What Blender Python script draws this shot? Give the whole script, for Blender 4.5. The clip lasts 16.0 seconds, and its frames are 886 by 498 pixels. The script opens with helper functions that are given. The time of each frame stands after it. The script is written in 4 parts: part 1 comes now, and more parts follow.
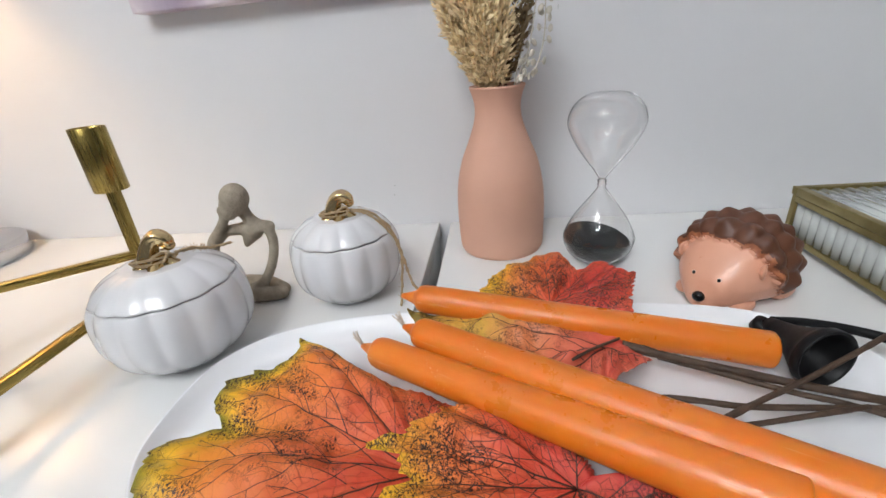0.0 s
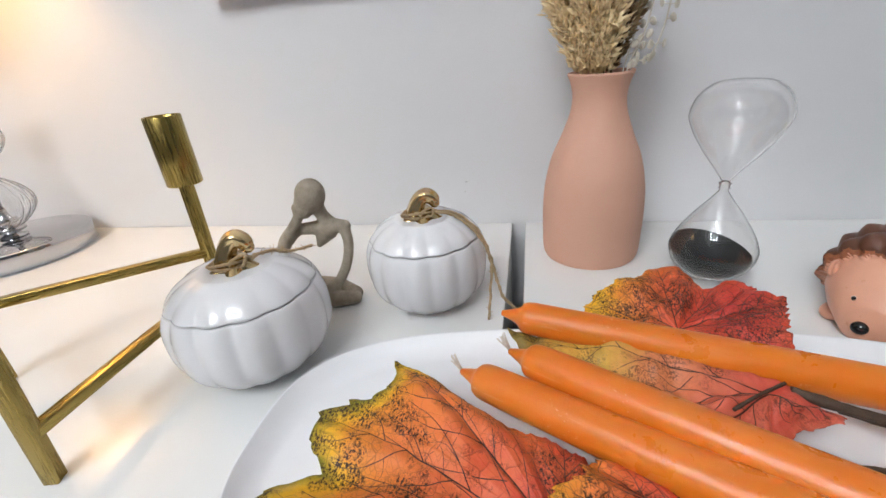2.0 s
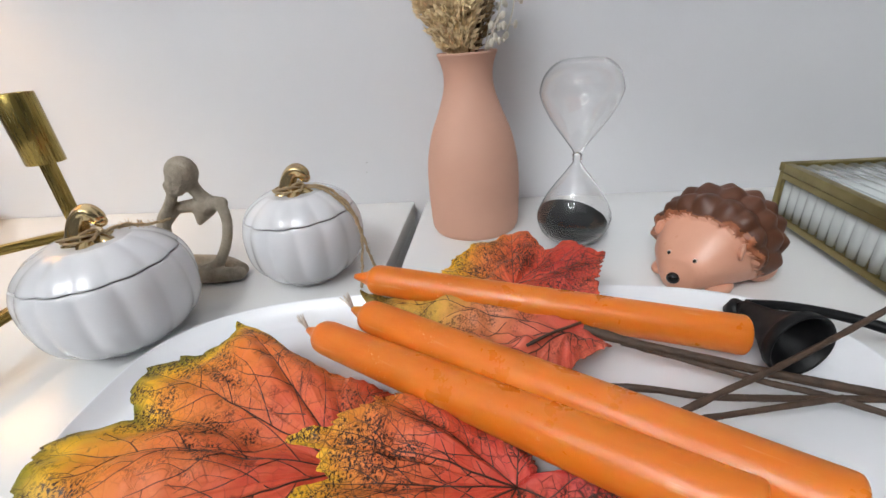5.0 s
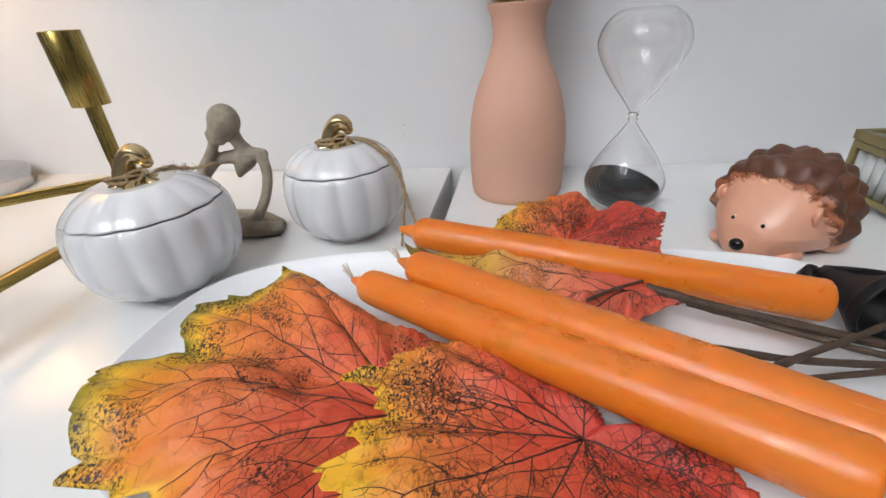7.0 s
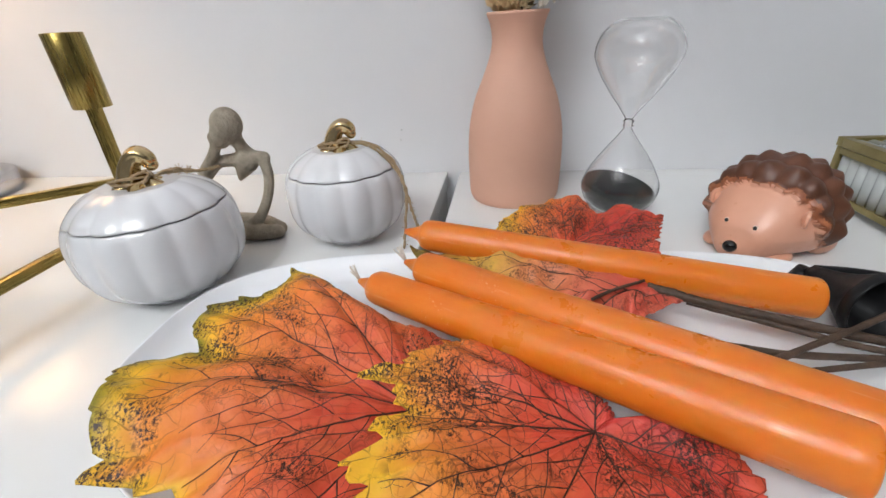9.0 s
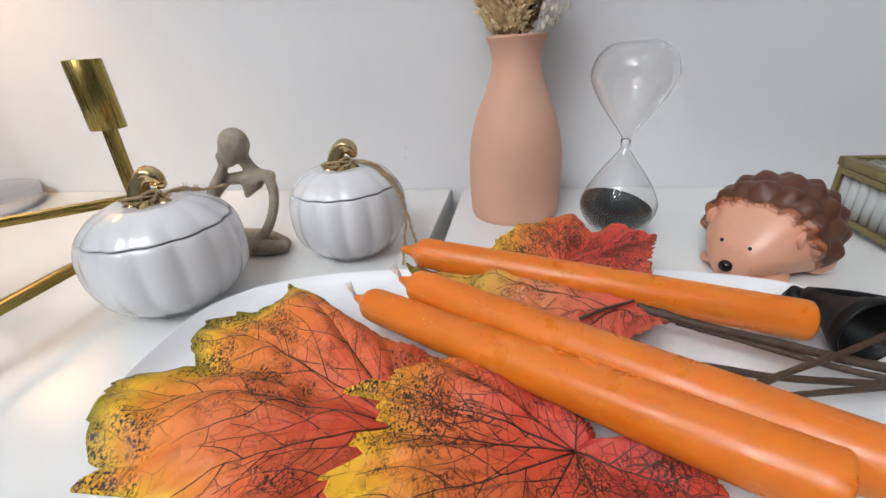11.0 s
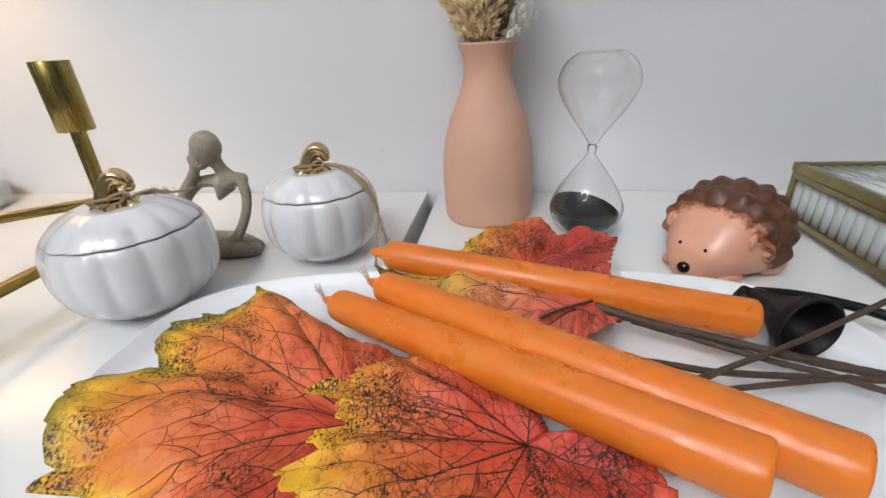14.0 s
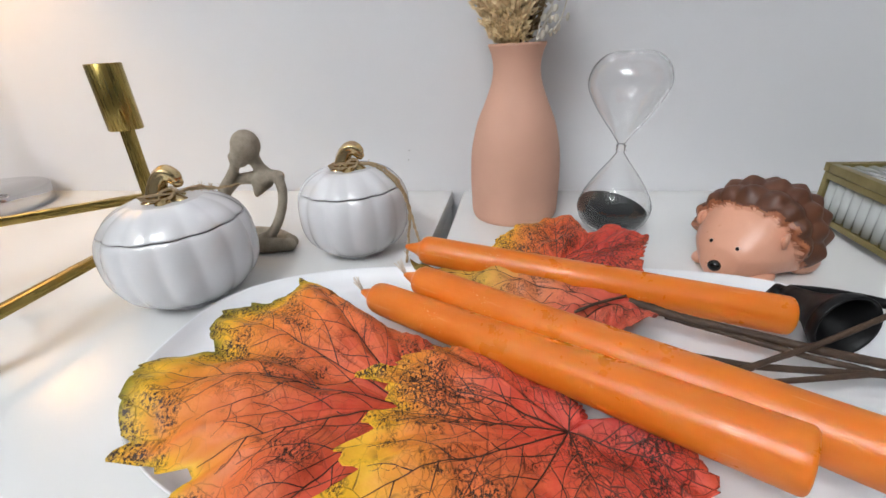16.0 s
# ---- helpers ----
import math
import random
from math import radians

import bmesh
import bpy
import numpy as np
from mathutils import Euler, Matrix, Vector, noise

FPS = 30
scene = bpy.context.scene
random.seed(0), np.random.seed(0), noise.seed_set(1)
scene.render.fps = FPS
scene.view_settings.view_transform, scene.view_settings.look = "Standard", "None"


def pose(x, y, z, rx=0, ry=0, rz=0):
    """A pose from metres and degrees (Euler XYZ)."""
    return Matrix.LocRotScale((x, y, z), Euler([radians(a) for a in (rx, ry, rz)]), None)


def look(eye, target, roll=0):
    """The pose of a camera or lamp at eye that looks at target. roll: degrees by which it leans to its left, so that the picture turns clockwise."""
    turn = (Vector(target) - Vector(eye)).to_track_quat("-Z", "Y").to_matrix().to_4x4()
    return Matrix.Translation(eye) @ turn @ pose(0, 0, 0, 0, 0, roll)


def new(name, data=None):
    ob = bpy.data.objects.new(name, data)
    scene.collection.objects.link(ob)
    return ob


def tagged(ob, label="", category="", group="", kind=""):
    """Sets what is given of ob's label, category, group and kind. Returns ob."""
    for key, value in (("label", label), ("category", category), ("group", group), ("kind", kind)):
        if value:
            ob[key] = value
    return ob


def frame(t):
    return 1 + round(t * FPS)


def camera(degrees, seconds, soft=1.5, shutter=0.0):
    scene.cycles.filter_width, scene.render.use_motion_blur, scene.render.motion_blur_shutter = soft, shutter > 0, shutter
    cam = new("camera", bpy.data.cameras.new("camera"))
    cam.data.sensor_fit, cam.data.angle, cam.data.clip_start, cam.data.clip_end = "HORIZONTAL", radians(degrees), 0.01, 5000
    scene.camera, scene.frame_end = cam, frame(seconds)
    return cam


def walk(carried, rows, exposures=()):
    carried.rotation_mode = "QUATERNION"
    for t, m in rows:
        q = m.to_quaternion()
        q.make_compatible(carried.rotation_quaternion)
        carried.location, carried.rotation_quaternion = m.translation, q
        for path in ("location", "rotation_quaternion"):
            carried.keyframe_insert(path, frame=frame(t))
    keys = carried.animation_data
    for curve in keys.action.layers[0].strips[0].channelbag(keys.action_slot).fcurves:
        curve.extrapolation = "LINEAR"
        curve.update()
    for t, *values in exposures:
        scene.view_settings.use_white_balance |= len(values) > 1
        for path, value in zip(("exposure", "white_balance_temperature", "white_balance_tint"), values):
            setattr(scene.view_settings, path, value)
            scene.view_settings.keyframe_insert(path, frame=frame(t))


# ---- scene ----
cam = camera(93.0, 16.0)
PATH = [
    (0, (0.006, 0.028, 0.197), (-0.253, 1.827, -0.639), -5.4),
    (0.5, (0.01, 0.043, 0.194), (-0.318, 1.82, -0.661), -5.6),
    (1, (-0.035, 0.04, 0.196), (-0.429, 1.804, -0.66), -5.6),
    (1.5, (-0.073, 0.043, 0.203), (-0.517, 1.795, -0.652), -5.8),
    (2, (-0.048, 0.062, 0.196), (-0.452, 1.821, -0.665), -5.6),
    (2.5, (0.002, 0.077, 0.185), (-0.343, 1.849, -0.676), -5.6),
    (3, (0.039, 0.071, 0.187), (-0.242, 1.847, -0.689), -5.7),
    (3.5, (0.049, 0.058, 0.189), (-0.192, 1.841, -0.685), -5.6),
    (4, (0.036, 0.047, 0.189), (-0.205, 1.826, -0.693), -5.6),
    (6.5, (0.029, 0.052, 0.163), (-0.286, 1.784, -0.785), -4.5),
    (7, (0.011, 0.047, 0.16), (-0.33, 1.765, -0.804), -4.5),
    (7.5, (-0.005, 0.043, 0.156), (-0.349, 1.759, -0.812), -4.2),
    (8, (-0.023, 0.04, 0.158), (-0.352, 1.761, -0.806), -4.0),
    (8.5, (-0.011, 0.04, 0.16), (-0.295, 1.773, -0.796), -3.7),
    (11, (0.013, 0.038, 0.166), (-0.33, 1.797, -0.722), -4.0),
    (11.5, (-0.002, 0.036, 0.172), (-0.405, 1.79, -0.7), -4.5),
    (12, (-0.01, 0.034, 0.178), (-0.442, 1.783, -0.691), -4.8),
    (12.5, (-0.01, 0.03, 0.176), (-0.43, 1.78, -0.696), -4.6),
    (13, (-0.001, 0.033, 0.171), (-0.376, 1.791, -0.706), -4.2),
    (13.5, (0.015, 0.035, 0.17), (-0.304, 1.805, -0.706), -3.6),
    (14, (0.026, 0.034, 0.168), (-0.251, 1.808, -0.713), -3.1),
    (14.5, (0.032, 0.035, 0.163), (-0.224, 1.81, -0.722), -2.7),
    (15, (0.032, 0.033, 0.16), (-0.239, 1.805, -0.727), -2.7),
    (15.5, (0.019, 0.029, 0.162), (-0.289, 1.796, -0.723), -3.0),
    (16, (0.013, 0.023, 0.169), (-0.326, 1.79, -0.705), -3.4),
]
walk(cam, [(t, look(eye, target, roll)) for t, eye, target, roll in PATH])

# ---- world and light ----
world = bpy.data.worlds.new("room_air")
world.use_nodes = True
world.node_tree.nodes["Background"].inputs[0].default_value = (0.75, 0.8, 0.9, 1)
world.node_tree.nodes["Background"].inputs[1].default_value = 0.4
scene.world = world

RING_POWER, BULB_POWER = 53.0, 4.2
bulb = new("lamp_bulb_light", bpy.data.lights.new("lamp_bulb_light", "POINT"))
bulb.data.energy, bulb.data.color, bulb.data.shadow_soft_size = BULB_POWER, (1.0, 0.62, 0.27), 0.022
bulb.location = (-0.702, 0.448, 0.460)


# ---- materials ----
class Mat:
    """A node material with a principled surface."""

    def __init__(self, name, color=(0.8, 0.8, 0.8), rough=0.5, metal=0.0, **more):
        self.m = bpy.data.materials.new(name)
        self.m.use_nodes = True
        self.t = self.m.node_tree
        self.b = self.t.nodes["Principled BSDF"]
        self.b.inputs["Base Color"].default_value = (*color, 1)
        self.b.inputs["Roughness"].default_value = rough
        self.b.inputs["Metallic"].default_value = metal
        for k, v in more.items():
            self.b.inputs[k.replace("_", " ")].default_value = v
        self.co = None

    def node(self, kind, **ins):
        n = self.t.nodes.new(kind)
        for k, v in ins.items():
            key = k.replace("_", " ")
            if hasattr(v, "is_output"):
                self.t.links.new(v, n.inputs[key])
            else:
                n.inputs[key].default_value = v
        return n

    def coords(self):
        if not self.co:
            self.co = self.t.nodes.new("ShaderNodeTexCoord").outputs["Object"]
        return self.co

    def noise(self, scale, detail=4.0, rough=0.6, stretch=None):
        co = self.coords()
        if stretch:
            mp = self.node("ShaderNodeMapping", Vector=co)
            mp.inputs["Scale"].default_value = stretch
            co = mp.outputs[0]
        return self.node("ShaderNodeTexNoise", Vector=co, Scale=scale, Detail=detail, Roughness=rough).outputs["Fac"]

    def ramp(self, fac, *stops):
        n = self.t.nodes.new("ShaderNodeValToRGB")
        self.t.links.new(fac, n.inputs[0])
        e = n.color_ramp.elements
        while len(e) < len(stops):
            e.new(0.5)
        for el, (p, c) in zip(e, stops):
            el.position = p
            el.color = (*c, 1) if isinstance(c, tuple) else (c, c, c, 1)
        return n.outputs[0]

    def mix(self, fac, a, b, mode="MIX"):
        n = self.t.nodes.new("ShaderNodeMix")
        n.data_type, n.blend_type = "RGBA", mode
        for sock, v in ((n.inputs[0], fac), (n.inputs[6], a), (n.inputs[7], b)):
            if hasattr(v, "is_output"):
                self.t.links.new(v, sock)
            else:
                sock.default_value = (*v, 1) if isinstance(v, tuple) else v
        return n.outputs[2]

    def math(self, op, a, b=0.0):
        n = self.t.nodes.new("ShaderNodeMath")
        n.operation = op
        for sock, v in zip(n.inputs, (a, b)):
            if hasattr(v, "is_output"):
                self.t.links.new(v, sock)
            else:
                sock.default_value = v
        return n.outputs[0]

    def attr(self, name):
        n = self.t.nodes.new("ShaderNodeAttribute")
        n.attribute_name = name
        return n.outputs["Fac"]

    def to(self, key, sock):
        self.t.links.new(sock, self.b.inputs[key])
        return self

    def bump(self, height, dist=0.0005, strength=0.5):
        n = self.node("ShaderNodeBump", Height=height)
        n.inputs["Distance"].default_value, n.inputs["Strength"].default_value = dist, strength
        self.t.links.new(n.outputs[0], self.b.inputs["Normal"])
        return self


def varied(name, a, b, scale, rough, bump_scale=400, bump_dist=0.0002, strength=0.4, rr=0.06, **more):
    """Two tones by large noise, uneven gloss, and fine grain."""
    m = Mat(name, a, rough, **more)
    big = m.noise(scale, 3)
    m.to("Base Color", m.mix(m.ramp(big, (0.3, 0.0), (0.7, 1.0)), a, b))
    m.to("Roughness", m.ramp(m.noise(scale * 3, 5), (0.3, max(rough - rr, 0.02)), (0.7, rough + rr)))
    m.bump(m.noise(bump_scale, 3), bump_dist, strength)
    return m


M_wall = varied("wall_paint", (0.70, 0.70, 0.71), (0.675, 0.675, 0.69), 2.5, 0.6, 260, 0.0004, 0.35)
# low albedo chosen to hold down bounce and deepen shadows, not a known paint
M_far = varied("far_wall_bounce_cut", (0.22, 0.22, 0.23), (0.19, 0.19, 0.20), 2.5, 0.7)
M_desk = varied("white_laminate", (0.77, 0.77, 0.76), (0.745, 0.748, 0.74), 6, 0.24, 60, 0.00001, 0.02, 0.0)
M_floor = varied("grey_carpet", (0.16, 0.16, 0.17), (0.12, 0.12, 0.13), 5, 0.9, 300, 0.002, 0.8)
M_mark = varied("faint_scuff", (0.56, 0.56, 0.55), (0.50, 0.50, 0.50), 300, 0.7)
M_ceiling = varied("ceiling_paint", (0.74, 0.74, 0.74), (0.71, 0.71, 0.71), 2, 0.8)
M_plate = varied("white_glazed_plate", (0.82, 0.825, 0.84), (0.79, 0.80, 0.82), 9, 0.22, 300, 0.0001, 0.25, Coat_Weight=0.3)
M_vase = varied("matt_terracotta_pink", (0.66, 0.385, 0.28), (0.62, 0.355, 0.255), 14, 0.72, 900, 0.00012, 0.5)
M_jar = varied("white_glazed_ceramic", (0.72, 0.72, 0.735), (0.68, 0.685, 0.70), 22, 0.17, 160, 0.0003, 0.3, Coat_Weight=0.6, Coat_Roughness=0.06)
M_seam = Mat("seam_shade", (0.12, 0.115, 0.11), 0.7)
M_gold = varied("gold_lustre", (0.70, 0.55, 0.31), (0.56, 0.41, 0.20), 60, 0.16, 300, 0.0004, 0.5, metal=1.0)
M_brass = Mat("brushed_brass", (0.45, 0.34, 0.11), 0.36, 1.0)
_g = M_brass.noise(500, 4, 0.6, (1, 1, 0.06))
M_brass.to("Base Color", M_brass.mix(_g, (0.31, 0.225, 0.062), (0.39, 0.285, 0.088)))
M_brass.to("Roughness", M_brass.ramp(_g, (0.3, 0.25), (0.7, 0.30)))
M_boxbrass = varied("aged_brass", (0.36, 0.29, 0.13), (0.27, 0.215, 0.09), 40, 0.42, 400, 0.0002, 0.5, metal=1.0)
M_chrome = Mat("polished_chrome", (0.52, 0.52, 0.54), 0.05, 1.0)
M_twine = varied("jute_twine", (0.48, 0.35, 0.21), (0.30, 0.21, 0.11), 500, 0.9, 2500, 0.0006, 1.0)
M_stone = varied("grey_brown_cast_stone", (0.40, 0.345, 0.27), (0.25, 0.21, 0.16), 90, 0.88, 420, 0.0011, 1.0)
M_glass = Mat("clear_glass", (1, 1, 1), 0.0, 0.0, Transmission_Weight=1.0, IOR=1.45)
M_thin = Mat("thin_clear_glass", (1, 1, 1), 0.0, 0.0, Transmission_Weight=1.0, IOR=1.35, Coat_Weight=0.5, Coat_Roughness=0.0)
M_ribglass = Mat("ribbed_glass", (0.80, 0.85, 0.83), 0.1)
_t = M_ribglass.t
_tr, _df, _gs = (_t.nodes.new("ShaderNodeBsdf" + k) for k in ("Transparent", "Diffuse", "Glossy"))
_tr.inputs["Color"].default_value = (0.93, 0.97, 0.96, 1)
_df.inputs["Color"].default_value = (0.88, 0.92, 0.90, 1)
_gs.inputs["Roughness"].default_value = 0.04
_m1, _m2, _fr = _t.nodes.new("ShaderNodeMixShader"), _t.nodes.new("ShaderNodeMixShader"), _t.nodes.new("ShaderNodeFresnel")
_m1.inputs[0].default_value = 0.56
_fr.inputs["IOR"].default_value = 1.5
for _a, _b in ((_tr.outputs[0], _m1.inputs[1]), (_df.outputs[0], _m1.inputs[2]), (_m1.outputs[0], _m2.inputs[1]), (_gs.outputs[0], _m2.inputs[2]), (_fr.outputs[0], _m2.inputs[0]), (_m2.outputs[0], _t.nodes["Material Output"].inputs["Surface"])):
    _t.links.new(_a, _b)
M_sand = varied("black_sand", (0.003, 0.003, 0.0033), (0.006, 0.006, 0.006), 900, 0.95, 2500, 0.0006, 1.0)
M_black = varied("matt_black_metal", (0.0045, 0.0045, 0.005), (0.008, 0.008, 0.0085), 60, 0.45, 900, 0.0001, 0.4, Specular_IOR_Level=0.25)
M_stick = varied("brown_wrapped_stem", (0.085, 0.047, 0.026), (0.045, 0.026, 0.016), 120, 0.6, 700, 0.0006, 0.8)
M_skin = varied("peach_painted_resin", (0.74, 0.385, 0.26), (0.70, 0.355, 0.235), 40, 0.30, 90, 0.0003, 0.15, 0.03)
M_shell = varied("brown_painted_resin", (0.130, 0.046, 0.021), (0.09, 0.031, 0.015), 80, 0.46, 300, 0.0003, 0.4)
M_rim = varied("copper_brown_paint", (0.44, 0.150, 0.060), (0.24, 0.072, 0.03), 250, 0.4, 500, 0.0005, 0.6)
M_eye = Mat("black_gloss_paint", (0.008, 0.008, 0.008), 0.12)
M_eyering = Mat("pale_peach_paint", (0.8, 0.55, 0.42), 0.4)
M_shade = Mat("lamp_shade_fabric", (0.62, 0.55, 0.46), 0.9)
M_ring = Mat("ring_diffuser", (1, 1, 1), 0.5)
M_ring.b.inputs["Emission Color"].default_value = (0.93, 0.965, 1.0, 1)
M_ring.b.inputs["Emission Strength"].default_value = RING_POWER
M_wick = varied("cotton_wick", (0.72, 0.66, 0.58), (0.6, 0.52, 0.44), 300, 0.9, 2500, 0.0004, 1.0)
M_grass = varied("dried_cream_grass", (0.95, 0.80, 0.52), (0.82, 0.64, 0.36), 60, 0.85, 900, 0.0004, 0.6, Subsurface_Weight=0.0)
M_grass_dark = varied("dried_brown_grass", (0.26, 0.18, 0.09), (0.15, 0.10, 0.05), 60, 0.85)
M_seed = varied("papery_white_seed", (0.62, 0.58, 0.50), (0.5, 0.46, 0.38), 200, 0.7)

M_wax = Mat("orange_wax", (0.74, 0.20, 0.012), 0.42, 0.0, Subsurface_Weight=0.45, Subsurface_Scale=0.006)
M_wax.b.inputs["Subsurface Radius"].default_value = (1.0, 0.35, 0.08)
_w = M_wax.noise(18, 3, 0.5, (0.3, 1, 1))
_c = M_wax.mix(M_wax.ramp(_w, (0.35, 0.0), (0.7, 1.0)), (0.68, 0.165, 0.009), (0.75, 0.205, 0.016))
_bloom = M_wax.math("MULTIPLY", M_wax.ramp(M_wax.noise(75, 5, 0.7, (0.35, 1, 1)), (0.46, 0.0), (0.72, 0.32)), M_wax.ramp(M_wax.noise(14, 2, 0.5), (0.38, 0.25), (0.62, 1.0)))
_c = M_wax.mix(_bloom, _c, (0.84, 0.34, 0.085))
_scuff = M_wax.math("MULTIPLY", M_wax.ramp(M_wax.noise(420, 4, 0.6), (0.62, 0.0), (0.76, 0.55)), M_wax.ramp(M_wax.noise(22, 3, 0.5), (0.57, 0.0), (0.66, 1.0)))
_line = M_wax.math("MULTIPLY", M_wax.ramp(M_wax.noise(300, 3, 0.5, (0.06, 1, 1)), (0.64, 0.0), (0.74, 0.35)), M_wax.ramp(M_wax.noise(40, 3, 0.5), (0.52, 0.0), (0.62, 1.0)))
_scuff = M_wax.math("MAXIMUM", _scuff, _line)
M_wax.to("Base Color", M_wax.mix(_scuff, _c, (0.93, 0.62, 0.36)))
M_wax.to("Roughness", M_wax.ramp(M_wax.noise(45, 4, 0.65), (0.35, 0.26), (0.7, 0.50)))
M_wax.bump(M_wax.math("ADD", M_wax.math("ADD", M_wax.noise(16, 2, 0.4), M_wax.math("MULTIPLY", M_wax.noise(130, 3, 0.5), 0.15)), M_wax.math("MULTIPLY", _scuff, 0.06)), 0.0007, 0.2)


def leaf_material(name, stops, ink=0.97, netting=0.92, specks=0.0):
    """Printed autumn leaf: tone along the blade, dark veins, a fine net of veins and black specks."""
    m = Mat(name, (0.6, 0.15, 0.03), 0.5, 0.0, Specular_IOR_Level=0.35)
    n1, n2 = m.noise(28, 5, 0.6), m.noise(150, 5, 0.65)
    tone = m.math("ADD", m.attr("tone"), m.math("MULTIPLY", m.math("SUBTRACT", n1, 0.5), 0.5))
    col = m.ramp(tone, *stops)
    col = m.mix(m.ramp(n2, (0.35, 0.0), (0.75, 0.38)), col, m.mix(0.35, col, (0.95, 0.36, 0.15)))
    col = m.mix(m.ramp(m.noise(55, 4, 0.6), (0.5, 0.0), (0.72, 0.35)), col, m.mix(0.5, col, (0.30, 0.03, 0.012)))
    wob = m.node("ShaderNodeTexNoise", Vector=m.coords(), Scale=70.0)
    flat = m.node("ShaderNodeMapping", Vector=m.coords())
    flat.inputs["Scale"].default_value = (1, 1, 0.0)
    vm = m.node("ShaderNodeVectorMath")
    vm.operation = "MULTIPLY_ADD"
    m.t.links.new(wob.outputs["Color"], vm.inputs[0])
    vm.inputs[1].default_value = (0.007, 0.007, 0.0)
    m.t.links.new(flat.outputs[0], vm.inputs[2])
    nets = []
    for scale, hi in ((130.0, 0.034), (300.0, 0.055)):
        vor = m.node("ShaderNodeTexVoronoi", Scale=scale)
        vor.feature = "DISTANCE_TO_EDGE"
        m.t.links.new(vm.outputs[0], vor.inputs["Vector"])
        nets.append(m.ramp(vor.outputs["Distance"], (0.008, 1.0), (hi, 0.0)))
    net = m.math("MULTIPLY", nets[0], m.ramp(m.noise(45, 3), (0.36, 0.0), (0.54, netting)))
    fine = m.math("MULTIPLY", nets[1], m.ramp(m.noise(33, 3), (0.44, 0.0), (0.60, netting * 0.8)))
    net = m.math("MAXIMUM", net, fine)
    # specks in patches, most where the blade is pale
    spk = m.ramp(m.noise(900, 5, 0.7, (1, 0.6, 1)), (0.49, 0.0), (0.54, 1.0))
    patch = m.math("MULTIPLY", m.noise(42, 4, 0.65), m.ramp(m.attr("tone"), (0.0, 0.92), (0.7, 1.10)))
    spk = m.math("MULTIPLY", spk, m.ramp(patch, (0.475 - specks, 0.0), (0.565 - specks, 1.0)))
    vein = m.ramp(m.math("MULTIPLY", m.attr("vein"), 1000.0), (0.25, 0.95), (0.45, 0.0))
    dark = m.math("MAXIMUM", m.math("MAXIMUM", net, spk), vein)
    m.to("Base Color", m.mix(m.math("MULTIPLY", dark, ink), col, (0.030, 0.012, 0.007)))
    m.to("Roughness", m.ramp(n2, (0.3, 0.40), (0.7, 0.60)))
    hgt = m.math("SUBTRACT", m.noise(80, 4), m.math("MULTIPLY", m.math("MAXIMUM", vein, net), 0.5))
    m.bump(hgt, 0.0012, 0.6)
    return m


RED, CRIMSON, ORANGE = (0.60, 0.068, 0.032), (0.48, 0.030, 0.028), (0.71, 0.165, 0.038)
AMBER, YELLOW, GREEN = (0.73, 0.255, 0.024), (0.80, 0.44, 0.016), (0.22, 0.22, 0.014)
M_leaf_a = leaf_material("printed_leaf_red_to_green", ((0.0, RED), (0.14, RED), (0.32, ORANGE), (0.58, AMBER), (0.74, YELLOW), (0.97, GREEN)), 0.97, 0.42, -0.024)
M_leaf_b = leaf_material("printed_leaf_red_to_yellow", ((0.0, CRIMSON), (0.25, RED), (0.48, ORANGE), (0.66, AMBER), (0.82, YELLOW)), 0.97, 0.9, -0.004)
M_leaf_c = leaf_material("printed_leaf_pale_red", ((0.0, CRIMSON), (0.3, (0.58, 0.12, 0.07)), (0.6, (0.62, 0.22, 0.08)), (0.8, (0.60, 0.36, 0.06)), (0.97, (0.2, 0.16, 0.03))), 0.7, 0.22, -0.05)

M_vein = varied("dark_leaf_vein", (0.07, 0.022, 0.012), (0.045, 0.016, 0.009), 200, 0.6)
M_canvas = Mat("lilac_canvas_print", (0.5, 0.45, 0.55), 0.8)
_cv = M_canvas.noise(9, 4, 0.6)
M_canvas.to("Base Color", M_canvas.ramp(_cv, (0.3, (0.33, 0.27, 0.36)), (0.5, (0.55, 0.48, 0.56)), (0.62, (0.72, 0.66, 0.70)), (0.75, (0.42, 0.33, 0.42))))
M_canvas.bump(M_canvas.noise(1500, 2), 0.0002, 0.4)


# ---- mesh helpers ----
def mesh_of(name, verts, faces, smooth=True, mats=(), index=None):
    me = bpy.data.meshes.new(name)
    me.from_pydata([tuple(v) for v in verts], [], [tuple(f) for f in faces])
    for m in mats:
        me.materials.append(m.m)
    if index is not None:
        me.polygons.foreach_set("material_index", index)
    me.polygons.foreach_set("use_smooth", [smooth] * len(me.polygons))
    me.update()
    return me


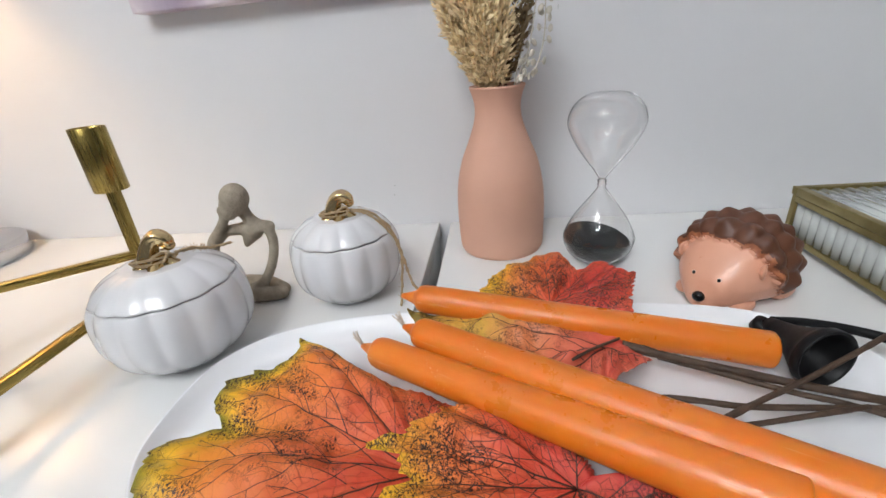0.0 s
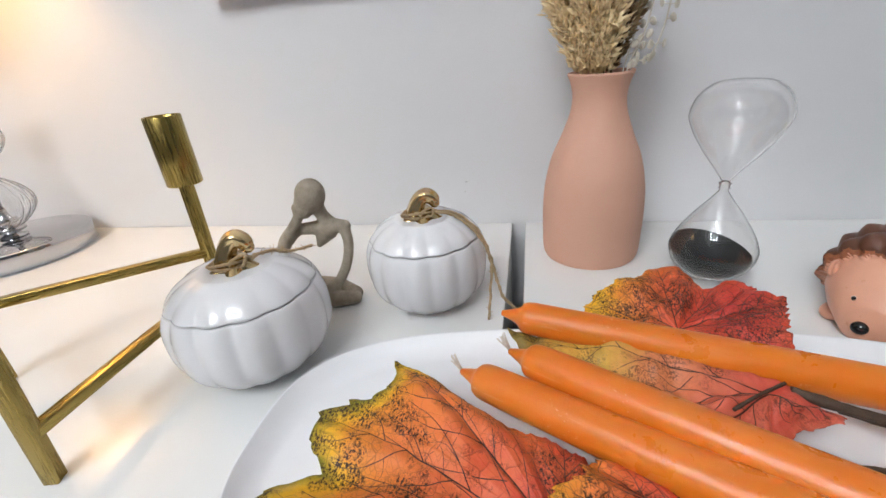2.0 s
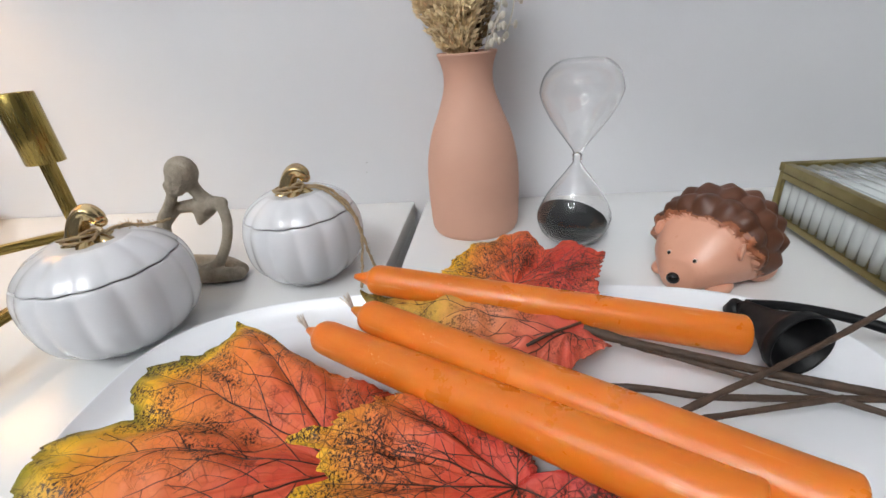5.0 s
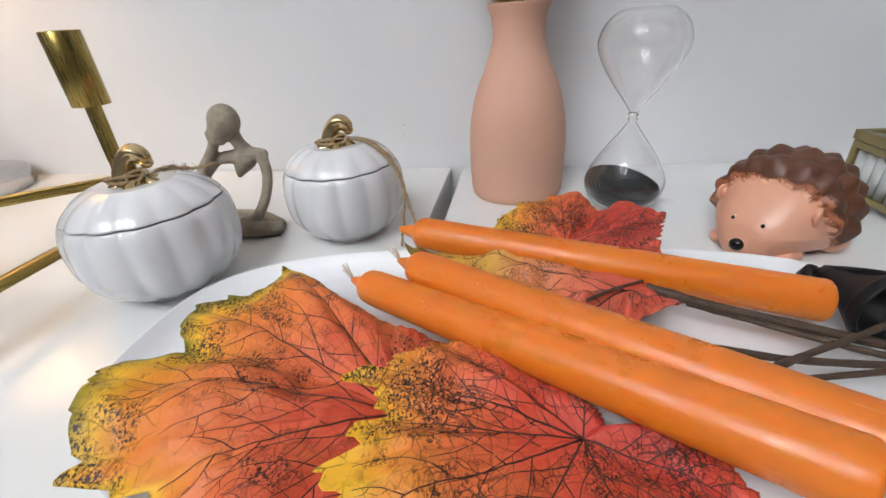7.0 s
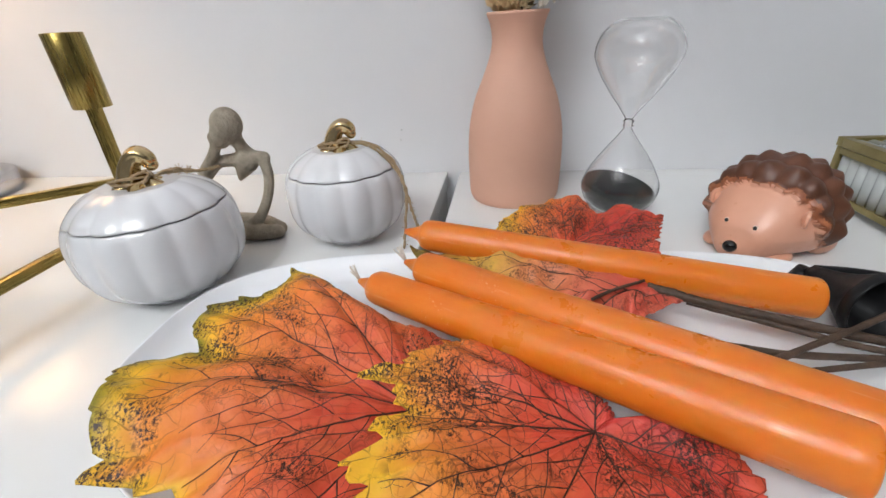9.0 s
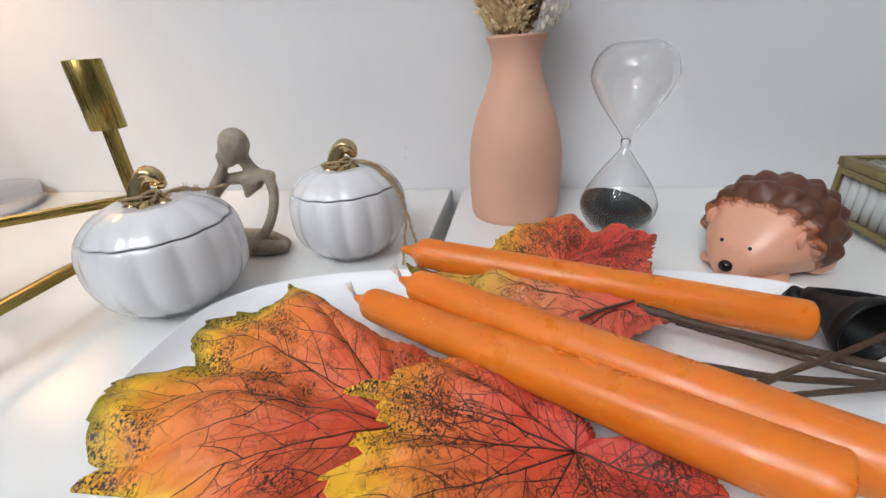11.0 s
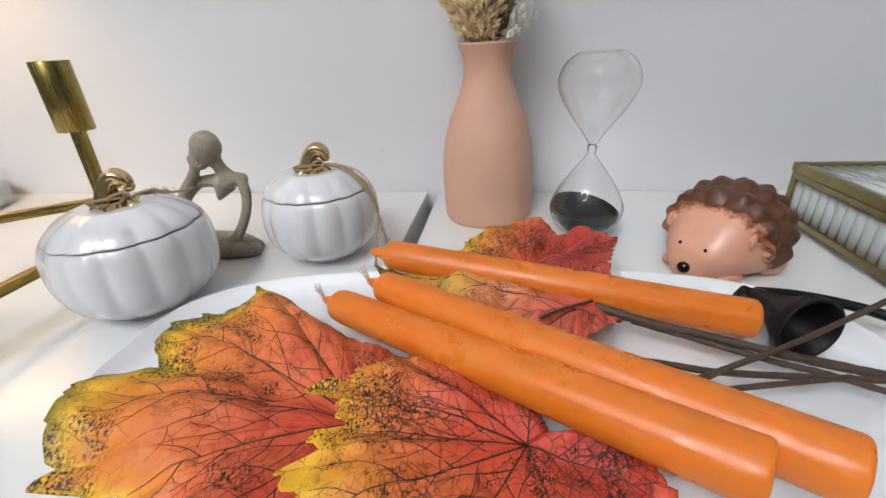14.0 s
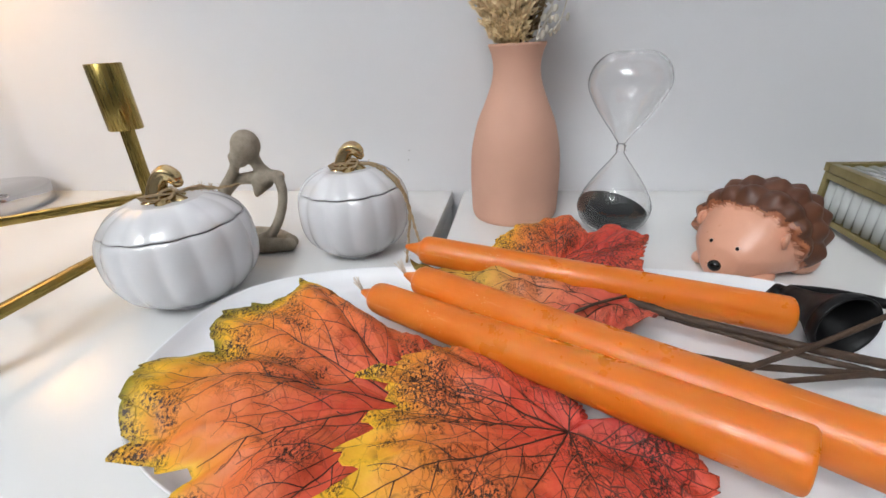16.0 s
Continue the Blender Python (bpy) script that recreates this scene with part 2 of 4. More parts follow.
def part(name, bm, material, parent=None, label="", smooth=True, at=None):
    """One mesh object from a bmesh or from (verts, faces), under a thing or a part."""
    if isinstance(bm, tuple):
        me = mesh_of(name, bm[0], bm[1], smooth, (material,))
        b = bmesh.new()
        b.from_mesh(me)
        bmesh.ops.remove_doubles(b, verts=b.verts, dist=1e-6)
        bmesh.ops.recalc_face_normals(b, faces=b.faces)
        b.to_mesh(me)
        b.free()
    else:
        bmesh.ops.recalc_face_normals(bm, faces=bm.faces)
        me = bpy.data.meshes.new(name)
        bm.to_mesh(me)
        bm.free()
        me.materials.append(material.m)
        me.polygons.foreach_set("use_smooth", [smooth] * len(me.polygons))
    ob = new(name, me)
    if at is not None:
        ob.matrix_world = at
    if parent is not None:
        ob.parent = parent
    if label:
        ob["label"] = label
    return ob


def thing(name, at, label, category, group="", kind=""):
    e = new(name)
    e.empty_display_size = 0.02
    e.matrix_world = at if isinstance(at, Matrix) else Matrix.Translation(at)
    return tagged(e, label, category, group, kind)


def box(bm, lo, hi, bevel=0.0, m=None):
    g = bmesh.ops.create_cube(bm, size=1)["verts"]
    c = [(a + b) / 2 for a, b in zip(lo, hi)]
    s = [b - a for a, b in zip(lo, hi)]
    for v in g:
        v.co = Vector([c[i] + v.co[i] * s[i] for i in range(3)])
    if bevel:
        edges = list({e for v in g for e in v.link_edges})
        r = bmesh.ops.bevel(bm, geom=edges, offset=bevel, segments=2, affect="EDGES", profile=0.6)
        g = list({v for f in r["faces"] for v in f.verts} | {v for v in g if v.is_valid})
    if m is not None:
        bmesh.ops.transform(bm, matrix=m, verts=g)
    return bm


def boxed(lo, hi, bevel=0.0, m=None):
    return box(bmesh.new(), lo, hi, bevel, m)


def lathe(profile, n=96, wave=None):
    """Verts and faces of a turned form, profile of (radius, z); wave(angle, k) scales the radius."""
    vs, fs = [], []
    k = len(profile)
    for i in range(n):
        a = 2 * math.pi * i / n
        for j, (r, z) in enumerate(profile):
            w = wave(a, j) if wave else 1.0
            vs.append((r * w * math.cos(a), r * w * math.sin(a), z))
    for i in range(n):
        for j in range(k - 1):
            p, q = i * k + j, ((i + 1) % n) * k + j
            fs.append((p, q, q + 1, p + 1))
    return vs, fs


def smooth_path(pts, steps=8):
    """Catmull-Rom through points of any size."""
    pts = [np.array(p, float) for p in pts]
    ext = [2 * pts[0] - pts[1], *pts, 2 * pts[-1] - pts[-2]]
    out = []
    for i in range(1, len(ext) - 2):
        p0, p1, p2, p3 = ext[i - 1:i + 3]
        for s in range(steps):
            t = s / steps
            out.append(0.5 * (2 * p1 + (p2 - p0) * t + (2 * p0 - 5 * p1 + 4 * p2 - p3) * t * t + (3 * p1 - p0 - 3 * p2 + p3) * t ** 3))
    out.append(pts[-1])
    return out


def tube(path, radii, n=10, cap=True, uneven=0.0, seed=0):
    """Verts and faces of a tube along points with a radius at each."""
    rng = np.random.default_rng(seed)
    path = [Vector(p) for p in path]
    vs, fs = [], []
    up = Vector((0.13, 0.2, 0.97))
    for i, p in enumerate(path):
        d = (path[min(i + 1, len(path) - 1)] - path[max(i - 1, 0)]).normalized()
        side = d.cross(up)
        side = side.normalized() if side.length > 1e-4 else Vector((1, 0, 0))
        up = side.cross(d).normalized()
        r = radii[i] if hasattr(radii, "__len__") else radii
        r *= 1 + uneven * rng.uniform(-1, 1)
        for j in range(n):
            a = 2 * math.pi * j / n
            vs.append(p + (side * math.cos(a) + up * math.sin(a)) * r)
    for i in range(len(path) - 1):
        for j in range(n):
            a, b = i * n + j, i * n + (j + 1) % n
            fs.append((a, b, b + n, a + n))
    if cap:
        fs.append(tuple(reversed(range(n))))
        fs.append(tuple(range((len(path) - 1) * n, len(path) * n)))
    return vs, fs


def joined(*pieces):
    vs, fs = [], []
    for v, f in pieces:
        k = len(vs)
        vs += list(v)
        fs += [tuple(i + k for i in face) for face in f]
    return vs, fs


def ball(c, r, nu=16, nv=10):
    r = (r, r, r) if not hasattr(r, "__len__") else r
    vs, fs = [], []
    for j in range(nv + 1):
        b = math.pi * j / nv
        for i in range(nu):
            a = 2 * math.pi * i / nu
            vs.append((c[0] + r[0] * math.sin(b) * math.cos(a), c[1] + r[1] * math.sin(b) * math.sin(a), c[2] + r[2] * math.cos(b)))
    for j in range(nv):
        for i in range(nu):
            a, b = j * nu + i, j * nu + (i + 1) % nu
            fs.append((a, a + nu, b + nu, b))
    return vs, fs


def glass_shell(outer, inner, n=128):
    """A hollow turned form: outer skin facing out, inner skin facing in."""
    out = []
    for prof, flip in ((outer, False), (inner, True)):
        v, f = lathe(prof, n)
        b = bmesh.new()
        bv = [b.verts.new(p) for p in v]
        for q in f:
            b.faces.new([bv[i] for i in q])
        bmesh.ops.remove_doubles(b, verts=b.verts, dist=1e-6)
        bmesh.ops.recalc_face_normals(b, faces=b.faces)
        if flip:
            bmesh.ops.reverse_faces(b, faces=b.faces)
        b.verts.index_update()
        out.append(([tuple(q.co) for q in b.verts], [tuple(q.index for q in g.verts) for g in b.faces]))
        b.free()
    return joined(*out)


# ---- the room and the two units ----
WALL_Y, GAP_L, GAP_R, DESK_L, DESK_R, DESK_F = 0.536, -0.068, -0.053, -0.825, 1.05, -0.12
FLOOR_Z, CEIL_Z, X0, X1, Y0 = -0.76, 1.88, -2.0, 2.0, -2.6


def structure(name, bm, mat, label, category):
    return tagged(part(name, bm, mat, smooth=False), label, category, kind="structure")


structure("wall_north", boxed((X0 - 0.1, WALL_Y, FLOOR_Z), (X1 + 0.1, WALL_Y + 0.1, CEIL_Z)), M_wall, "pale grey-white painted plaster wall behind the units", "wall")
# three unseen walls added to close the room, dark so little light bounces back
structure("wall_west", boxed((X0 - 0.1, Y0, FLOOR_Z), (X0, WALL_Y, CEIL_Z)), M_far, "unseen side wall, darkened to cut bounced light", "wall")
structure("wall_east", boxed((X1, Y0, FLOOR_Z), (X1 + 0.1, WALL_Y, CEIL_Z)), M_far, "unseen side wall, darkened to cut bounced light", "wall")
structure("wall_south", boxed((X0 - 0.1, Y0 - 0.1, FLOOR_Z), (X1 + 0.1, Y0, CEIL_Z)), M_far, "unseen wall across the room, darkened to cut bounced light", "wall")
structure("floor", boxed((X0, Y0, FLOOR_Z - 0.05), (X1, WALL_Y, FLOOR_Z)), M_floor, "plain dark grey carpeted floor", "floor")
structure("ceiling", boxed((X0, Y0, CEIL_Z), (X1, WALL_Y, CEIL_Z + 0.05)), M_ceiling, "plain white painted ceiling", "ceiling")


def unit(x0, x1, label):
    u = thing("drawer_unit", ((x0 + x1) / 2, 0.2, FLOOR_Z), label, "drawer unit", "white units along the wall")
    inv = u.matrix_world.inverted()
    top = part("top_panel", boxed((x0, DESK_F, -0.018), (x1, WALL_Y - 0.0015, 0.0), 0.0012, inv), M_desk, u)
    part("carcass", boxed((x0 + 0.002, DESK_F + 0.02, FLOOR_Z), (x1 - 0.002, WALL_Y - 0.004, -0.0182), 0.001, inv), M_desk, u)
    for k in range(3):
        z0 = FLOOR_Z + 0.05 + k * 0.235
        d = part("drawer_front", boxed((x0 + 0.006, DESK_F, z0), (x1 - 0.006, DESK_F + 0.0195, z0 + 0.228), 0.0015, inv), M_desk, u)
    return u


unit(DESK_L, GAP_L, "glossy white drawer unit with lamp and jars on it")
unit(GAP_R, DESK_R, "glossy white drawer unit with vase and platter on it")

# ring-shaped ceiling lamp
RX, RY, RZ, RR = -0.55, -1.12, 1.50, 0.38
rl = thing("ring_lamp", (RX, RY, RZ), "large glowing white ring lamp hanging from the ceiling", "ceiling lamp")
part("ring", tube([(RR * math.cos(a), RR * math.sin(a), 0) for a in np.linspace(0, 2 * math.pi, 73)], 0.034, 12, False), M_ring, rl)
for k in range(3):
    a = 2 * math.pi * k / 3
    part("cord", tube([(RR * math.cos(a), RR * math.sin(a), 0.036), (0.0, 0, CEIL_Z - RZ - 0.01)], 0.0015, 6), M_black, rl)
part("ceiling_rose", lathe([(0.0, CEIL_Z - RZ - 0.02), (0.05, CEIL_Z - RZ - 0.02), (0.055, CEIL_Z - RZ), (0.0, CEIL_Z - RZ)], 32), M_black, rl)


# ---- canvas picture on the wall ----
pic = thing("canvas_picture", (-0.2, WALL_Y, 0.42), "frameless canvas print in lilac and mauve on the wall", "picture")
part("canvas", boxed((-0.18, -0.022, -0.154), (0.22, -0.0005, 0.20), 0.0015), M_canvas, pic)


# small scuffs on the plaster
for x, z, w, h in ((-0.121, 0.052, 0.0016, 0.0009), (-0.123, 0.040, 0.0009, 0.0014), (0.076, 0.232, 0.0006, 0.0026)):
    tagged(part("wall_mark", ball((x, WALL_Y, z), (w, 0.0006, h), 12, 8), M_mark), "small grey scuff on the painted wall", "wall mark", kind="structure")


# ---- table lamp ----
lamp = thing("table_lamp", (-0.702, 0.448, 0), "table lamp with stacked clear glass globes on a round chrome base", "table lamp")
part("base", lathe([(0.0, 0.0), (0.078, 0.0), (0.081, 0.002), (0.081, 0.0225), (0.0805, 0.0238), (0.079, 0.0245), (0.0, 0.025)], 96), M_chrome, lamp, "round polished chrome base")
part("rod", tube([(0, 0, 0.02), (0, 0, 0.42)], 0.004, 16), M_chrome, lamp)


def globe(z):
    """A fluted clear globe with chrome collars."""
    prof = [(0.008 + 0.029 * math.sin(math.pi * (0.04 + 0.92 * k / 16)) ** 0.8, z + 0.062 * k / 16) for k in range(17)]
    back = [(r - 0.0016, zz) for r, zz in reversed(prof)]
    g = part("globe", lathe(prof + back, 96, lambda a, k: 1 + 0.045 * math.cos(20 * a)), M_thin, lamp, "fluted clear glass globe")
    g.visible_shadow = False
    col = lathe([(0.004, z - 0.014), (0.014, z - 0.013), (0.015, z - 0.0115), (0.008, z - 0.008), (0.016, z - 0.004), (0.016, z), (0.008, z + 0.004), (0.013, z + 0.008), (0.008, z + 0.013), (0.005, z + 0.024)], 32)
    part("collar", col, M_chrome, lamp, "turned chrome collar")


for z in (0.038, 0.117, 0.196):
    globe(z)
part("shade", lathe([(0.082, 0.3815), (0.060, 0.55), (0.059, 0.55), (0.081, 0.3815), (0.082, 0.3815)], 64), M_shade, lamp, "pale fabric drum shade")
part("bulb_holder", lathe([(0.0, 0.405), (0.012, 0.405), (0.013, 0.432), (0.0, 0.432)], 24), M_chrome, lamp)


# ---- brass candle holder ----
holder = thing("candle_holder", (-0.35, 0.25, 0), "three-armed brushed brass candle holder, empty cups", "candle holder")
HO = Vector((-0.35, 0.25, 0))
POSTS = [((-0.309, 0.331), 0.120, (0.004, 0.0)), ((-0.305, 0.172), 0.152, (0.012, 0.004)), ((-0.431, 0.237), 0.140, (0.006, 0.002))]


def bar(a, b, w):
    a, b = Vector(a) - HO, Vector(b) - HO
    d = b - a
    m = Matrix.Translation((a + b) / 2) @ d.to_track_quat("Z", "Y").to_matrix().to_4x4()
    return boxed((-w / 2, -w / 2, -d.length / 2), (w / 2, w / 2, d.length / 2), 0.0006), m


tops = []
for (x, y), h, (lx, ly) in POSTS:
    k = (lx / 0.15, ly / 0.15)
    top = (x + k[0] * h, y + k[1] * h, h)
    tops.append((x, y, k, h))
    b, m = bar((x, y, 0), top, 0.0078)
    part("post", b, M_brass, holder, at=m)
    c = lathe([(0.0, 0.0), (0.0122, 0.0), (0.0126, 0.0006), (0.0126, 0.0495), (0.0122, 0.05), (0.0116, 0.0495), (0.0114, 0.004), (0.0, 0.004)], 64)
    part("cup", c, M_brass, holder, "open brass candle cup", at=Matrix.Translation(Vector(top) - HO))


def on_post(i, z):
    x, y, k, h = tops[i]
    return (x + k[0] * z, y + k[1] * z, z)


for p, q, z in ((0, 2, 0.062), (1, 0, 0.034), (2, 1, 0.05)):
    b, m = bar(on_post(p, z), on_post(q, z), 0.007)
    part("crossbar", b, M_brass, holder, at=m)


# ---- pumpkin jars ----
def pumpkin(x, y, R, H, turn, label, tail, stem_h):
    p = thing("pumpkin_jar", pose(x, y, 0, 0, 0, turn), label, "jar", "ceramic pumpkins")
    seam = 0.755

    def prof(z):
        t = z / H
        e = (abs(2 * t - 1.0) / 1.04) if t > 0.5 else abs(2 * t - 1.0) / 1.03
        r = (1 - min(e, 1) ** 2.5) ** 0.46
        return R * max(r, 0.0)

    rib = lambda a: 1 - 0.042 * (1 - math.sqrt((math.sin(7 * a) ** 2 + 0.03) / 1.03))
    zs = [H * seam * (1 - math.cos(math.pi / 2 * k / 26)) for k in range(27)]
    body = [(max(prof(zs[k]), R * 0.42) if k < 6 else prof(zs[k]), zs[k]) for k in range(27)]
    body[0] = (R * 0.50, 0.0)
    body = [(r if z > 0.004 else max(r, R * 0.50), z) for r, z in body]
    body = [(0.0, 0.0015)] + body + [(body[-1][0] - 0.0004, H * seam + 0.0004), (body[-1][0] - 0.0012, H * seam + 0.0005), (body[-1][0] - 0.004, H * seam + 0.0005), (body[-1][0] - 0.0045, H * seam - 0.01)]
    part("body", lathe(body, 200, lambda a, k: rib(a)), M_jar, p)
    part("seam", lathe([(prof(H * seam) - 0.0026, H * seam), (prof(H * seam) - 0.0026, H * seam + 0.002)], 100, lambda a, k: rib(a)), M_seam, p, "dark gap under the lid")
    z1 = [H * seam + 0.0016 + (H * 0.97 - H * seam - 0.0016) * math.sin(math.pi / 2 * k / 24) for k in range(25)]
    lid = [(prof(z1[0]) - 0.004, z1[0] - 0.0003), (prof(z1[0]) - 0.0009, z1[0] - 0.0003), (prof(z1[0]) - 0.0003, z1[0] - 0.0001)] + [(prof(z) * (1.0 - 0.10 * (i / 24) ** 3), z) for i, z in enumerate(z1)]
    lid += [(0.010, H * 0.955), (0.0, H * 0.95)]
    rl = lambda a, k: rib(a)
    ld = part("lid", lathe(lid, 200, rl), M_jar, p)
    # gold stem: star-shaped foot and a hooked stalk
    zt = H * 0.955
    petal = lambda a, k: 1 + (0.0, 0.03, 0.10, 0.24, 0.26, 0.24)[k] * math.cos(5 * a + 0.5)
    foot = lathe([(0.0, zt + 0.0075), (0.0078, zt + 0.0070), (0.0096, zt + 0.0035), (0.0128, zt + 0.0008), (0.0142, zt - 0.0012), (0.0138, zt - 0.0045)], 80, petal)
    k = stem_h / 0.021
    sp = smooth_path([(-0.005, 0, zt, 0.0088), (-0.0045, 0, zt + 0.008 * k, 0.0066), (-0.001, 0.001, zt + 0.0155 * k, 0.0058), (0.004, 0.002, zt + 0.0185 * k, 0.0060), (0.0085, 0.002, zt + 0.0165 * k, 0.0055), (0.0105, 0.002, zt + 0.0125 * k, 0.0042)], 7)
    v, f = tube([q[:3] for q in sp], [q[3] for q in sp], 25)
    ridged = []
    for i, q in enumerate(v):
        c = Vector(sp[i // 25][:3])
        ridged.append(c + (Vector(q) - c) * (1 + 0.09 * math.cos(5 * 2 * math.pi * (i % 25) / 25 + 0.07 * (i // 25))))
    tip = ball((0.0105, 0.002, zt + 0.0123 * k), 0.0041, 14, 10)
    part("stem", joined(foot, (ridged, f), tip), M_gold, ld, "shiny gold lustre stem")
    # twine wound round the stem with two loose ends
    pieces = []
    for k in range(3):
        rad, lean = 0.0106 + 0.0008 * (k % 3), 0.0016 * math.sin(2.1 * k)
        wind = [(-0.004 + rad * math.cos(a + k) * (1 + 0.08 * math.sin(3 * a + k)), rad * math.sin(a + k), zt + 0.0026 + 0.0012 * k + lean * math.cos(a) + 0.0009 * math.sin(2 * a + k)) for a in np.linspace(0, 2 * math.pi, 33)]
        pieces.append(tube(wind, 0.0010, 6, False, 0.2, k))
    knot = [(0.006 + 0.0042 * math.cos(a), -0.006 + 0.003 * math.sin(2 * a), zt + 0.0062 + 0.0028 * math.sin(a)) for a in np.linspace(0, 2 * math.pi, 25)]
    pieces.append(tube(knot, 0.0011, 6, False, 0.2, 77))
    for k, t in enumerate(tail):
        sp = smooth_path(t, 8)
        pieces.append(tube(sp, 0.0010, 6, True, 0.3, k + 5))
        turns = [Vector(q) + Vector((0.0009 * math.cos(1.3 * w), 0.0009 * math.sin(1.3 * w), 0.0007 * math.cos(1.3 * w + 1))) for w, q in enumerate(sp)]
        pieces.append(tube(turns, 0.0008, 5, True, 0.3, k + 9))
        fr = np.random.default_rng(k + 40)
        for w in range(26):
            q = Vector(sp[int(fr.integers(3, len(sp)))])
            d = Vector(fr.normal(0, 1, 3)).normalized()
            pieces.append(tube([q, q + d * 0.0022, q + d * 0.0035 + Vector((0, 0, 0.0006))], 0.00016, 4))
    part("twine", joined(*pieces), M_twine, p, "jute twine tied round the stem")
    return p


pumpkin(-0.2375, 0.276, 0.0535, 0.082, 12, "large white glazed pumpkin jar with gold stem and twine",
        [[(0.010, 0, 0.083), (0.022, 0.004, 0.086), (0.034, 0.008, 0.0825), (0.048, 0.012, 0.083)], [(0.010, 0.006, 0.083), (0.020, 0.012, 0.082), (0.030, 0.013, 0.081)]], 0.021)
pumpkin(-0.1315, 0.364, 0.0495, 0.080, 4, "smaller white glazed pumpkin jar with gold stem and hanging twine",
        [[(0.010, 0, 0.080), (0.026, -0.006, 0.079), (0.043, -0.012, 0.066), (0.053, -0.016, 0.046), (0.052, -0.024, 0.022), (0.050, -0.034, 0.0015)],
         [(0.010, 0.002, 0.081), (0.028, -0.003, 0.079), (0.046, -0.010, 0.064), (0.055, -0.018, 0.038), (0.062, -0.024, 0.016), (0.078, -0.028, 0.0015)]], 0.019)


# ---- seated stone figure, one plain mesh ----
def limb(*pts):
    sp = smooth_path(pts, 6)
    return joined(tube([p[:3] for p in sp], [p[3] for p in sp], 14), ball(pts[0][:3], pts[0][3], 12, 8), ball(pts[-1][:3], pts[-1][3], 12, 8))


fig = joined(
    ball((0.001, 0.0, 0.0995), (0.0118, 0.0135, 0.0135), 20, 14),
    limb((-0.002, -0.002, 0.094, 0.0105), (-0.005, -0.004, 0.088, 0.007)),
    limb((0.003, 0.003, 0.088, 0.0060), (0.005, 0.005, 0.080, 0.0055), (0.008, 0.006, 0.073, 0.007)),
    limb((-0.008, 0.004, 0.069, 0.0055), (0.008, 0.006, 0.070, 0.007), (0.023, 0.005, 0.0705, 0.0052)),
    limb((0.006, 0.006, 0.067, 0.0095), (0.0, 0.006, 0.059, 0.0062), (-0.004, 0.006, 0.053, 0.0028)),
    limb((0.0225, 0.004, 0.070, 0.0048), (0.0245, 0.002, 0.055, 0.0044), (0.0205, -0.002, 0.037, 0.0043), (0.009, -0.004, 0.019, 0.0047), (-0.006, -0.002, 0.010, 0.0055)),
    limb((-0.0105, -0.006, 0.091, 0.0038), (-0.0115, -0.004, 0.083, 0.0042), (-0.020, -0.002, 0.072, 0.0046), (-0.033, 0.0, 0.057, 0.0055), (-0.040, 0.002, 0.034, 0.0065), (-0.040, 0.002, 0.012, 0.008)),
    limb((-0.010, 0.004, 0.069, 0.0055), (-0.022, 0.006, 0.066, 0.0050), (-0.033, 0.002, 0.056, 0.0052)),
    limb((-0.040, 0.004, 0.010, 0.009), (-0.015, -0.006, 0.008, 0.008), (0.008, -0.008, 0.0075, 0.0072), (0.024, -0.004, 0.0065, 0.0060)),
    limb((-0.030, 0.012, 0.009, 0.009), (0.0, 0.012, 0.008, 0.008), (0.022, 0.004, 0.0065, 0.0060)),
)
figure = part("stone_figure", fig, M_stone, at=pose(-0.221, 0.357, 0, 0, 0, 0))
tagged(figure, "grey-brown cast stone figure sitting with bent head", "figurine")
rm = figure.modifiers.new("blend", "REMESH")
rm.mode, rm.voxel_size, rm.use_smooth_shade = "VOXEL", 0.0013, True
sm = figure.modifiers.new("worn", "SMOOTH")
sm.factor, sm.iterations = 0.5, 3


# ---- vase and dried grasses ----
vase = thing("vase", (0.0103, 0.461, 0), "matt dusty-pink bottle vase holding dried grasses", "vase")
vp = smooth_path([(0.0425, 0.0), (0.0445, 0.006), (0.0452, 0.022), (0.0455, 0.045), (0.0440, 0.070), (0.0385, 0.095), (0.0300, 0.116), (0.0240, 0.133), (0.0222, 0.146), (0.0238, 0.157), (0.0270, 0.1655)], 6)
vo = [(0.0, 0.002), (0.038, 0.0)] + [tuple(p) for p in vp] + [(0.0266, 0.1668), (0.0256, 0.1664)] + [(p[0] - 0.003, p[1]) for p in reversed(vp) if p[1] > 0.03] + [(0.0, 0.03)]
part("body", lathe(vo, 128), M_vase, vase)

rng = np.random.default_rng(7)
bouquet = thing("dried_bouquet", (0.0103, 0.461, 0.06), "dried cream grasses and white seed sprigs standing in the vase", "dried flowers")


